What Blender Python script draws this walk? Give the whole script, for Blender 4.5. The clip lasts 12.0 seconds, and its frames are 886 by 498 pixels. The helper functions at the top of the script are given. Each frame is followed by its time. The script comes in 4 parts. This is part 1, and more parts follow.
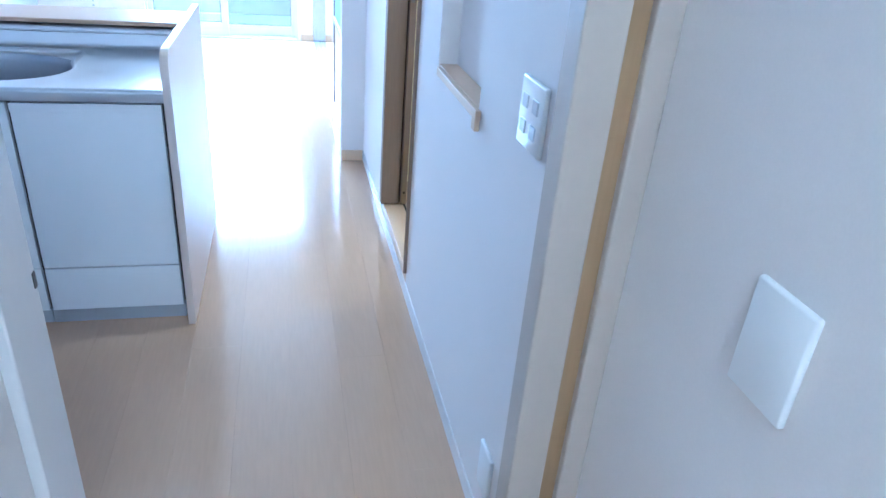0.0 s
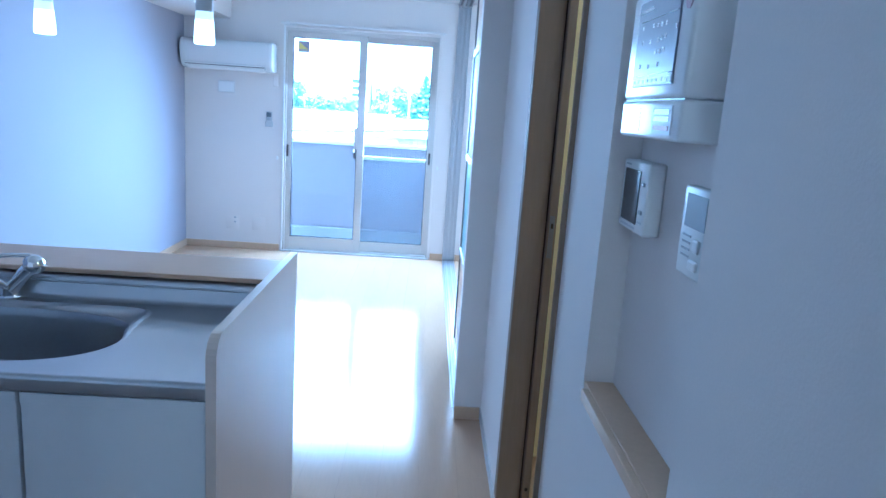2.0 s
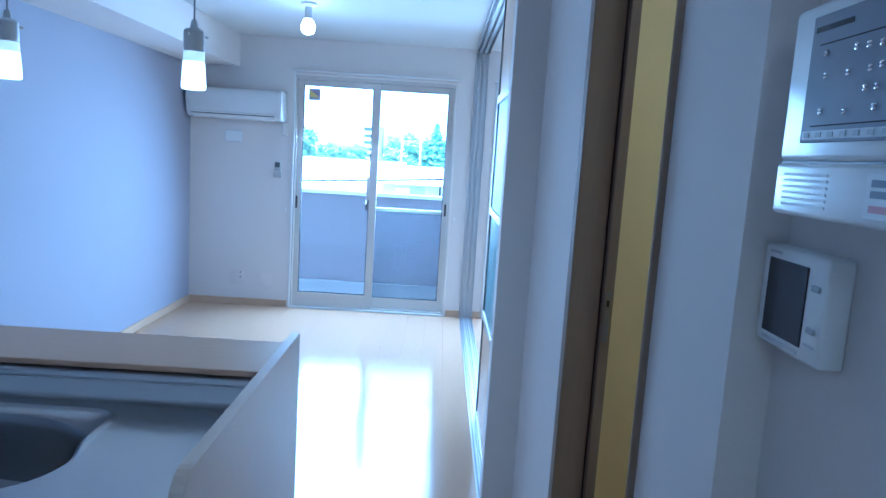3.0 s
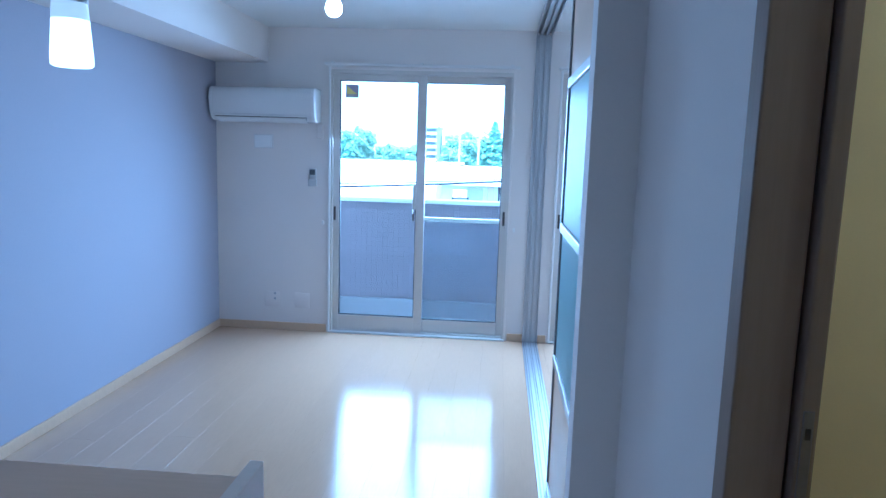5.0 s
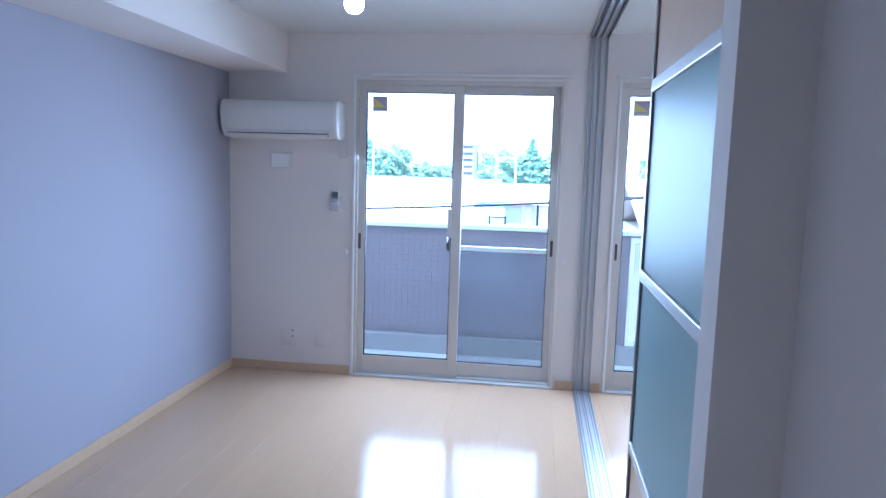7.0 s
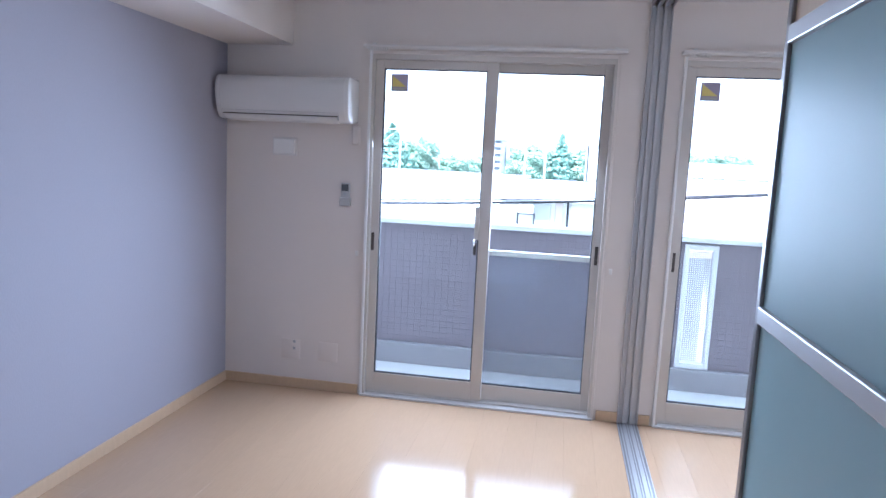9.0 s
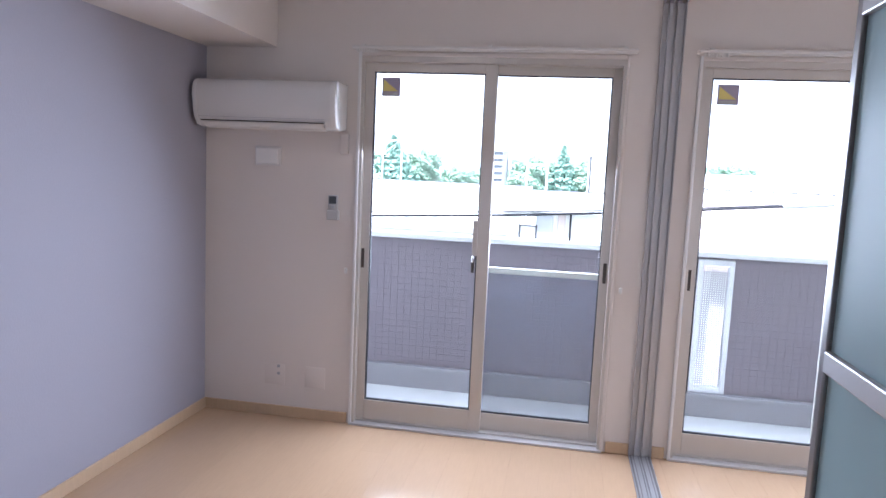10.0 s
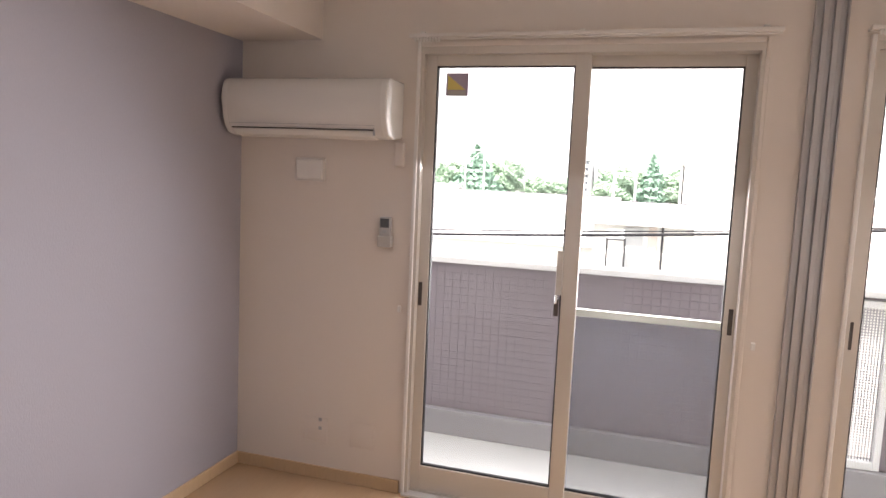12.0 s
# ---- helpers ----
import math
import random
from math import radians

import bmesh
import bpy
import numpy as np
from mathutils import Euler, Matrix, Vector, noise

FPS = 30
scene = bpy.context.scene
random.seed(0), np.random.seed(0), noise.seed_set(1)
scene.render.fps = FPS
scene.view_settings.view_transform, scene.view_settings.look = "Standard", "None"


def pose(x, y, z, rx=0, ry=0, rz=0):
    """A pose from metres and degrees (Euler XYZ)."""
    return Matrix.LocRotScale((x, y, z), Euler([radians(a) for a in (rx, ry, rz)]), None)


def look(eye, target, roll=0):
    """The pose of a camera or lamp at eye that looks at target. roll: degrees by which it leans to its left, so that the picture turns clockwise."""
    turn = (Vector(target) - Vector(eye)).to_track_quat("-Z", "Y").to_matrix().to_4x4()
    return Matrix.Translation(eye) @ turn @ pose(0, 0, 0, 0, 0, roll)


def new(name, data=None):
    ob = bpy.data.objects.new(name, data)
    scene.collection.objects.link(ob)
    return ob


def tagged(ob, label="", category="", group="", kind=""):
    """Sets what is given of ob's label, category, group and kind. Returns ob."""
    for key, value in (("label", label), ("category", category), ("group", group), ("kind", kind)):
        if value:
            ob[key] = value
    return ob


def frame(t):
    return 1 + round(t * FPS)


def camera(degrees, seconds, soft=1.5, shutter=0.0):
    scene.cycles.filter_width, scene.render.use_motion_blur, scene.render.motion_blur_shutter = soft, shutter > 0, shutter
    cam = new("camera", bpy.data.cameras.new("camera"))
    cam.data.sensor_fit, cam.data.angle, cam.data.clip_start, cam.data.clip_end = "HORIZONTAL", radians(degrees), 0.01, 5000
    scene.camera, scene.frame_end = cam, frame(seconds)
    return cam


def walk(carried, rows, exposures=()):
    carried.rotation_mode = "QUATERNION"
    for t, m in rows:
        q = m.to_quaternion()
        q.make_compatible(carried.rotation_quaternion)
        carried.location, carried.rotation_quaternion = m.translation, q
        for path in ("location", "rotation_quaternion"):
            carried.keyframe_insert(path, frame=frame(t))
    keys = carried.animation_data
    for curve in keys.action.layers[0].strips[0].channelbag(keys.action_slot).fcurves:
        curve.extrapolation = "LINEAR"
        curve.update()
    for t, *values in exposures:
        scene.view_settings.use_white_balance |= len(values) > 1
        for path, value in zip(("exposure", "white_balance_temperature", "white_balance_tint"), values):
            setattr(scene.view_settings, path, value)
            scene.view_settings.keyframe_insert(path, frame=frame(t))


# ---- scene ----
cam = camera(66.1, 12.0)
PATH = [
    (0, (0.172, 1.861, 1.332), (0.609, 3.586, 0.421), 4.8),
    (0.2, (0.182, 1.951, 1.349), (0.579, 3.737, 0.542), 4.9),
    (0.5, (0.192, 2.057, 1.372), (0.569, 3.904, 0.704), 4.3),
    (1, (0.204, 2.201, 1.382), (0.503, 4.102, 0.836), 4.5),
    (1.5, (0.259, 2.386, 1.397), (0.409, 4.325, 0.932), 4.5),
    (2, (0.275, 2.536, 1.402), (0.332, 4.494, 1.001), 3.9),
    (2.5, (0.237, 2.742, 1.425), (0.277, 4.72, 1.132), 3.9),
    (3, (0.223, 2.911, 1.419), (0.241, 4.892, 1.147), 3.6),
    (3.5, (0.268, 3.144, 1.423), (0.194, 5.123, 1.146), 4.0),
    (5.5, (0.232, 3.857, 1.436), (0.053, 5.828, 1.151), 1.4),
    (6, (0.274, 4.018, 1.426), (0.023, 5.981, 1.138), 2.6),
    (6.5, (0.23, 4.173, 1.441), (-0.057, 6.133, 1.171), 2.9),
    (7, (0.163, 4.341, 1.457), (-0.103, 6.309, 1.219), 1.7),
    (9, (0.072, 4.984, 1.434), (-0.267, 6.938, 1.177), 2.8),
    (9.5, (0.032, 5.103, 1.427), (-0.295, 7.063, 1.198), 3.5),
    (10, (0.055, 5.288, 1.427), (-0.293, 7.245, 1.203), 2.6),
    (10.5, (0.066, 5.432, 1.442), (-0.305, 7.383, 1.211), 1.8),
    (11, (0.003, 5.626, 1.406), (-0.378, 7.579, 1.198), 2.4),
    (11.5, (-0.048, 5.801, 1.407), (-0.443, 7.752, 1.209), 1.9),
    (12, (-0.047, 6.0, 1.463), (-0.632, 7.901, 1.255), 2.6),
]

EXPOSURES = [
    (0.0, 4.34, 3800, 0), (0.5, 3.92, 3770, 0), (1.0, 3.63, 3770, 0), (1.5, 3.40, 3740, 0), (2.5, 2.82, 3680, -1), (3.5, 2.46, 3650, -1), (5.5, 2.2, 3810, 3), (6.5, 2.22, 4160, 8),
    (8.0, 2.17, 4600, 11), (9.0, 2.15, 4890, 14), (9.5, 2.13, 5130, 17), (10.5, 2.07, 5750, 20), (12.0, 2.04, 7000, 21),
]
walk(cam, [(t, look(eye, target, roll)) for t, eye, target, roll in PATH], EXPOSURES)

# ---- light ----
world = bpy.data.worlds.new("world")
scene.world = world
world.use_nodes = True
wn = world.node_tree.nodes
sky = wn.new("ShaderNodeTexSky")
sky.sky_type, sky.sun_disc = "NISHITA", False
sky.sun_elevation, sky.sun_rotation = radians(58), radians(200)
sky.air_density, sky.dust_density = 1.0, 2.0
wn["Background"].inputs["Strength"].default_value = 0.16
haze = wn.new("ShaderNodeHueSaturation")     # thin high cloud: a paler sky
haze.inputs["Saturation"].default_value = 0.18
world.node_tree.links.new(sky.outputs[0], haze.inputs["Color"])
cloud = wn.new("ShaderNodeMixRGB")           # bright even cloud over the sky
cloud.inputs["Fac"].default_value, cloud.inputs["Color2"].default_value = 0.45, (7.0, 7.2, 7.4, 1)
world.node_tree.links.new(haze.outputs[0], cloud.inputs["Color1"])
world.node_tree.links.new(cloud.outputs[0], wn["Background"].inputs["Color"])
sun = new("sun", bpy.data.lights.new("sun", "SUN"))
sun.data.energy, sun.data.angle, sun.data.color = 4.0, radians(3), (1.0, 0.96, 0.9)
sun.matrix_world = look((-1.3, -3.6, 6.2), (0, 0, 0))
for x in (-0.385, 1.40):      # daylight entering by the two balcony windows, above the parapet
    lamp = new("window_daylight", bpy.data.lights.new("window_daylight", "AREA"))
    lamp.data.shape, lamp.data.size, lamp.data.size_y = "RECTANGLE", 1.30, 1.36
    lamp.data.energy, lamp.data.color = 11.0, (0.96, 0.98, 1.0)
    lamp.matrix_world = look((x, 9.03, 1.28), (x, 5.0, -1.6))
    lamp.data.spread = radians(160)


# ---- materials ----
def rgba(c):
    return (c[0], c[1], c[2], 1)


def material(name, color, rough=0.5, metal=0.0, grain=0.0, size=40.0, bump=0.0, stretch=(1, 1, 1), stain=0.0, coat=0.0, vary=0.0, spec=0.5):
    """A procedural surface: base colour, fine grain, broad wear, relief, and variation from piece to piece."""
    m = bpy.data.materials.new(name)
    m.use_nodes = True
    n, l = m.node_tree.nodes, m.node_tree.links
    b = n["Principled BSDF"]
    b.inputs["Base Color"].default_value = rgba(color)
    b.inputs["Roughness"].default_value = rough
    b.inputs["Metallic"].default_value = metal
    b.inputs["Coat Weight"].default_value = coat
    b.inputs["Coat Roughness"].default_value = 0.08
    b.inputs["Specular IOR Level"].default_value = spec
    tc = n.new("ShaderNodeTexCoord")
    mp = n.new("ShaderNodeMapping")
    mp.inputs["Scale"].default_value = stretch
    l.new(tc.outputs["Object"], mp.inputs["Vector"])
    fine = n.new("ShaderNodeTexNoise")
    fine.inputs["Scale"].default_value, fine.inputs["Detail"].default_value = size, 5
    l.new(mp.outputs[0], fine.inputs["Vector"])
    last = None
    if grain or stain or vary:
        hsv = n.new("ShaderNodeHueSaturation")
        hsv.inputs["Color"].default_value = rgba(color)
        broad = n.new("ShaderNodeTexNoise")
        broad.inputs["Scale"].default_value, broad.inputs["Detail"].default_value = 1.3, 3
        l.new(tc.outputs["Object"], broad.inputs["Vector"])
        a = n.new("ShaderNodeMath"); a.operation = "MULTIPLY_ADD"
        l.new(fine.outputs["Fac"], a.inputs[0]); a.inputs[1].default_value = 2 * grain; a.inputs[2].default_value = 1 - grain
        c = n.new("ShaderNodeMath"); c.operation = "MULTIPLY_ADD"
        l.new(broad.outputs["Fac"], c.inputs[0]); c.inputs[1].default_value = 2 * stain; l.new(a.outputs[0], c.inputs[2])
        d = n.new("ShaderNodeMath"); d.operation = "SUBTRACT"
        l.new(c.outputs[0], d.inputs[0]); d.inputs[1].default_value = stain
        info = n.new("ShaderNodeObjectInfo")
        e = n.new("ShaderNodeMath"); e.operation = "MULTIPLY_ADD"
        l.new(info.outputs["Random"], e.inputs[0]); e.inputs[1].default_value = 2 * vary; l.new(d.outputs[0], e.inputs[2])
        f = n.new("ShaderNodeMath"); f.operation = "SUBTRACT"
        l.new(e.outputs[0], f.inputs[0]); f.inputs[1].default_value = vary
        l.new(f.outputs[0], hsv.inputs["Value"])
        l.new(hsv.outputs[0], b.inputs["Base Color"])
        r = n.new("ShaderNodeMath"); r.operation = "MULTIPLY_ADD"
        l.new(broad.outputs["Fac"], r.inputs[0]); r.inputs[1].default_value = 0.3 * rough; r.inputs[2].default_value = 0.85 * rough
        l.new(r.outputs[0], b.inputs["Roughness"])
    if bump:
        bp = n.new("ShaderNodeBump")
        bp.inputs["Strength"].default_value, bp.inputs["Distance"].default_value = bump, 0.002
        l.new(fine.outputs["Fac"], bp.inputs["Height"])
        l.new(bp.outputs[0], b.inputs["Normal"])
    return m


def glow(name, color, strength):
    m = bpy.data.materials.new(name)
    m.use_nodes = True
    b = m.node_tree.nodes["Principled BSDF"]
    b.inputs["Base Color"].default_value = rgba((0.9, 0.9, 0.88))
    b.inputs["Emission Color"].default_value = rgba(color)
    b.inputs["Emission Strength"].default_value = strength
    return m


def clear_glass(name, tint, gloss_rough=0.0):
    """Thin window glass: sees straight through, with a fresnel reflection."""
    m = bpy.data.materials.new(name)
    m.use_nodes = True
    n, l = m.node_tree.nodes, m.node_tree.links
    n.remove(n["Principled BSDF"])
    t, g, mix, fr = n.new("ShaderNodeBsdfTransparent"), n.new("ShaderNodeBsdfGlossy"), n.new("ShaderNodeMixShader"), n.new("ShaderNodeFresnel")
    t.inputs["Color"].default_value = rgba(tint)
    g.inputs["Roughness"].default_value = gloss_rough
    fr.inputs["IOR"].default_value = 1.3
    l.new(fr.outputs[0], mix.inputs[0]); l.new(t.outputs[0], mix.inputs[1]); l.new(g.outputs[0], mix.inputs[2])
    l.new(mix.outputs[0], n["Material Output"].inputs["Surface"])
    return m


def frosted_glass(name, color):
    m = bpy.data.materials.new(name)
    m.use_nodes = True
    n, l = m.node_tree.nodes, m.node_tree.links
    b = n["Principled BSDF"]
    b.inputs["Base Color"].default_value = rgba(color)
    b.inputs["Roughness"].default_value = 0.38
    b.inputs["Specular IOR Level"].default_value = 0.35
    tr, mix = n.new("ShaderNodeBsdfTranslucent"), n.new("ShaderNodeMixShader")
    tr.inputs["Color"].default_value = rgba(color)
    mix.inputs[0].default_value = 0.55
    l.new(b.outputs[0], mix.inputs[1]); l.new(tr.outputs[0], mix.inputs[2])
    l.new(mix.outputs[0], n["Material Output"].inputs["Surface"])
    return m


def net(name, color, cover):
    """Fine insect netting, too fine to build wire by wire."""
    m = bpy.data.materials.new(name)
    m.use_nodes = True
    n, l = m.node_tree.nodes, m.node_tree.links
    b = n["Principled BSDF"]
    b.inputs["Base Color"].default_value = rgba(color)
    t, mix = n.new("ShaderNodeBsdfTransparent"), n.new("ShaderNodeMixShader")
    mix.inputs[0].default_value = cover
    l.new(t.outputs[0], mix.inputs[1]); l.new(b.outputs[0], mix.inputs[2])
    l.new(mix.outputs[0], n["Material Output"].inputs["Surface"])
    return m


WALL = material("white_wallpaper", (0.775, 0.728, 0.688), 0.85, grain=0.03, size=260, bump=0.12, stain=0.02)
ACCENT = material("lavender_grey_wallpaper", (0.41, 0.412, 0.482), 0.8, grain=0.04, size=220, bump=0.4, stain=0.02, stretch=(1, 1, 0.3))
CEIL = material("ceiling_paper", (0.70, 0.70, 0.69), 0.9, grain=0.02, size=200, bump=0.2)
CREAM = material("cream_wallpaper", (0.80, 0.68, 0.36), 0.8, grain=0.03, size=200, bump=0.2)
PLANK = material("maple_laminate", (0.49, 0.335, 0.205), 0.13, grain=0.07, size=14, bump=0.03, stretch=(9, 0.7, 1), stain=0.03, vary=0.012, coat=0.15)
GROOVE = material("plank_joint", (0.475, 0.322, 0.196), 0.6)
TRIMWOOD = material("beige_wood_trim", (0.60, 0.44, 0.28), 0.45, grain=0.08, size=16, stretch=(6, 6, 0.8), bump=0.05)
BROWNSTRIP = material("brown_wood_strip", (0.37, 0.25, 0.12), 0.5, grain=0.10, size=18, stretch=(8, 8, 0.6))
BROWNWOOD = material("brown_wood_casing", (0.275, 0.205, 0.15), 0.7, spec=0.25, grain=0.12, size=18, stretch=(8, 8, 0.6), bump=0.06)
PALEJAMB = material("off_white_jamb", (0.51, 0.45, 0.385), 0.55, grain=0.03, size=60, bump=0.05)
SHELFWOOD = material("pale_wood_board", (0.60, 0.425, 0.275), 0.4, grain=0.07, size=14, stretch=(0.7, 9, 9), bump=0.04)
CABINET = material("white_cabinet_laminate", (0.78, 0.79, 0.80), 0.30, bump=0.02, size=120)
PANELBOARD = material("pale_beige_panel", (0.585, 0.495, 0.45), 0.4, grain=0.03, size=14, stretch=(9, 9, 0.7), bump=0.02)
EDGEBAND = material("pale_edge_band", (0.66, 0.57, 0.49), 0.4, grain=0.03, size=14)
PLINTH = material("grey_plinth", (0.40, 0.41, 0.43), 0.4, grain=0.03, size=50)
# near-black: puts the shade inside gaps and openings into the colour
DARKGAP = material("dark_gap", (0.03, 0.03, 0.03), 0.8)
STEEL = material("brushed_steel", (0.48, 0.48, 0.49), 0.29, metal=1.0, grain=0.05, size=60, stretch=(0.4, 14, 14), bump=0.03, stain=0.03)
BOWLSTEEL = material("sink_steel", (0.38, 0.38, 0.39), 0.30, metal=1.0, grain=0.06, size=90, bump=0.03, stain=0.05)
CHROME = material("chrome", (0.85, 0.85, 0.86), 0.06, metal=1.0)
ALU = material("champagne_aluminium", (0.60, 0.57, 0.53), 0.38, metal=0.25, grain=0.02, size=120)
SILL = material("silver_white_threshold", (0.60, 0.59, 0.58), 0.3, metal=0.3)
ALUGREY = material("satin_aluminium", (0.47, 0.47, 0.48), 0.42, metal=0.75, grain=0.03, size=90, stretch=(10, 10, 0.4))
ALUDARK = material("dark_aluminium", (0.24, 0.23, 0.23), 0.35, metal=0.7, grain=0.03, size=90)
RUBBER = material("black_gasket", (0.03, 0.03, 0.035), 0.6)
HANDLE = material("dark_brown_plastic", (0.06, 0.05, 0.045), 0.4)
PLASTIC = material("white_plastic", (0.82, 0.82, 0.81), 0.3, grain=0.01, size=60)
PLASTIC2 = material("ivory_plastic", (0.74, 0.74, 0.72), 0.4, grain=0.01, size=60)
KEYGREY = material("pale_grey_key", (0.58, 0.60, 0.63), 0.35, grain=0.02, size=80)
WHITETRIM = material("white_trim_and_lit_jamb", (0.74, 0.73, 0.72), 0.22, grain=0.02, size=60)
GREYPLASTIC = material("grey_plastic", (0.42, 0.44, 0.47), 0.35, grain=0.03, size=80)
SCREENDARK = material("dark_screen", (0.05, 0.05, 0.06), 0.2, spec=0.2)
REMOTEGREY = material("light_grey_plastic", (0.48, 0.48, 0.48), 0.4)
DARKLCD = material("dark_display", (0.10, 0.11, 0.12), 0.2)
SOCKETWHITE = material("wall_white_plastic", (0.745, 0.73, 0.715), 0.7, grain=0.01, size=60)
CAPSTEEL = material("satin_cap_steel", (0.78, 0.78, 0.78), 0.42, metal=0.15, grain=0.02, size=90)
CAPWHITE = material("glossy_appliance_white", (0.80, 0.80, 0.79), 0.12, grain=0.01, size=60)
ACWHITE = material("appliance_white", (0.75, 0.745, 0.735), 0.2, grain=0.01, size=60)
LCD = material("grey_display", (0.36, 0.41, 0.46), 0.2)
LEGEND = material("legend_grey", (0.20, 0.215, 0.28), 0.3)
EMBLEM = material("dull_pink_emblem", (0.52, 0.38, 0.42), 0.5)
REDINK = material("red_label", (0.55, 0.25, 0.27), 0.5)
WHITEINK = material("white_label", (0.85, 0.85, 0.85), 0.5)
GLASS = clear_glass("window_glass", (0.93, 0.96, 0.95))
FROST = frosted_glass("frosted_glass", (0.68, 0.82, 0.84))
NET = net("insect_net", (0.20, 0.205, 0.25), 0.32)
SHADEGLASS = glow("lit_opal_glass", (1.0, 0.93, 0.82), 0.5)
NECKGLASS = glow("dim_opal_glass", (1.0, 0.94, 0.84), 0.12)
BULB = glow("lit_bulb", (1.0, 0.95, 0.88), 4.0)
# glow of the lamp added in the hall
HALLGLASS = glow("added_hall_glow", (1.0, 0.87, 0.70), 6.9)
WARMLAMP = glow("warm_lit_opal", (1.0, 0.80, 0.52), 6.5)
YELLOW = material("yellow_print", (0.78, 0.68, 0.22), 0.5)
VIOLET = material("slate_violet_print", (0.40, 0.36, 0.48), 0.5)
TILE = material("grey_brown_tile", (0.262, 0.228, 0.262), 0.6, grain=0.10, size=70, bump=0.3, stain=0.05, vary=0.03)
MORTAR = material("tile_joint", (0.262, 0.236, 0.258), 0.8, grain=0.05, size=60)
KERB = material("grey_waterproofing", (0.34, 0.33, 0.355), 0.6, grain=0.05, size=40, stain=0.05)
BALCONY = material("pale_balcony_sheet", (0.62, 0.62, 0.62), 0.55, grain=0.06, size=120, bump=0.2, stain=0.06)
COPING = material("white_metal_coping", (0.80, 0.81, 0.83), 0.35, grain=0.01, size=40)
ASPHALT = material("ground_grey", (0.16, 0.16, 0.15), 0.9, grain=0.1, size=2, stain=0.1)
RENDER = material("pale_render", (0.78, 0.77, 0.74), 0.85, grain=0.04, size=3, stain=0.06)
ROOFTILE = material("pale_roof", (0.62, 0.61, 0.62), 0.6, grain=0.06, size=6, stain=0.05)
RIDGE = material("ridge_shade_grey", (0.10, 0.10, 0.11), 0.7, spec=0.2)
ROOFPINK = material("pinkish_corrugated_roof", (0.62, 0.52, 0.50), 0.5, grain=0.05, size=8, stain=0.05)
CONCRETE = material("grey_concrete", (0.50, 0.51, 0.52), 0.8, grain=0.06, size=4, stain=0.05)
SHADEBAND = material("balcony_shade_grey", (0.17, 0.19, 0.22), 0.7)
LEAF = material("broadleaf_green", (0.33, 0.45, 0.34), 0.7, grain=0.3, size=3, vary=0.1)
CONIFER = material("conifer_green", (0.22, 0.34, 0.27), 0.7, grain=0.3, size=3)
BARK = material("bark", (0.13, 0.10, 0.08), 0.9, grain=0.2, size=8)
CABLE = material("cable_sheath", (0.035, 0.035, 0.04), 0.7, spec=0.2)
UNITPAINT = material("pale_unit_paint", (0.62, 0.63, 0.65), 0.25)
DARKPANE = material("dark_pane_glass", (0.05, 0.05, 0.06), 0.1)


# ---- builders ----
def origin(ob):
    p = Vector((0, 0, 0))
    while ob is not None:
        p += ob.location
        ob = ob.parent
    return p


def add_box(bm, x0, x1, y0, y1, z0, z1, bevel=0.0, segments=2):
    """A box between two corners, its edges rounded by bevel."""
    vs = [bm.verts.new((x, y, z)) for x in (x0, x1) for y in (y0, y1) for z in (z0, z1)]
    fs = [bm.faces.new([vs[i] for i in q]) for q in ((0, 1, 3, 2), (4, 6, 7, 5), (0, 4, 5, 1), (2, 3, 7, 6), (0, 2, 6, 4), (1, 5, 7, 3))]
    if bevel:
        es = list({e for f in fs for e in f.edges})
        bmesh.ops.bevel(bm, geom=es, offset=bevel, segments=segments, affect="EDGES", profile=0.5)


def boxes(*bs, bevel=0.0, segments=2):
    bm = bmesh.new()
    for b in bs:
        add_box(bm, *b, bevel=bevel, segments=segments)
    return bm


def lathe(cx, cy, profile, n=28):
    """A turned shape round a vertical axis; profile runs as (radius, z)."""
    bm = bmesh.new()
    rings = []
    for r, z in profile:
        rings.append([bm.verts.new((cx + r * math.cos(2 * math.pi * i / n), cy + r * math.sin(2 * math.pi * i / n), z)) for i in range(n)])
    for a, b in zip(rings, rings[1:]):
        for i in range(n):
            bm.faces.new((a[i], a[(i + 1) % n], b[(i + 1) % n], b[i]))
    bm.faces.new(rings[0][::-1])
    bm.faces.new(rings[-1])
    return bm


def tube(points, r, n=10):
    """A round rod along points."""
    bm = bmesh.new()
    rings = []
    pts = [Vector(p) for p in points]
    for i, p in enumerate(pts):
        d = (pts[min(i + 1, len(pts) - 1)] - pts[max(i - 1, 0)]).normalized()
        u = d.orthogonal().normalized() if abs(d.z) > 0.9 else d.cross(Vector((0, 0, 1))).normalized()
        v = d.cross(u)
        rings.append([bm.verts.new(p + r * (math.cos(2 * math.pi * k / n) * u + math.sin(2 * math.pi * k / n) * v)) for k in range(n)])
    for a, b in zip(rings, rings[1:]):
        for i in range(n):
            bm.faces.new((a[i], a[(i + 1) % n], b[(i + 1) % n], b[i]))
    bm.faces.new(rings[0][::-1])
    bm.faces.new(rings[-1])
    return bm


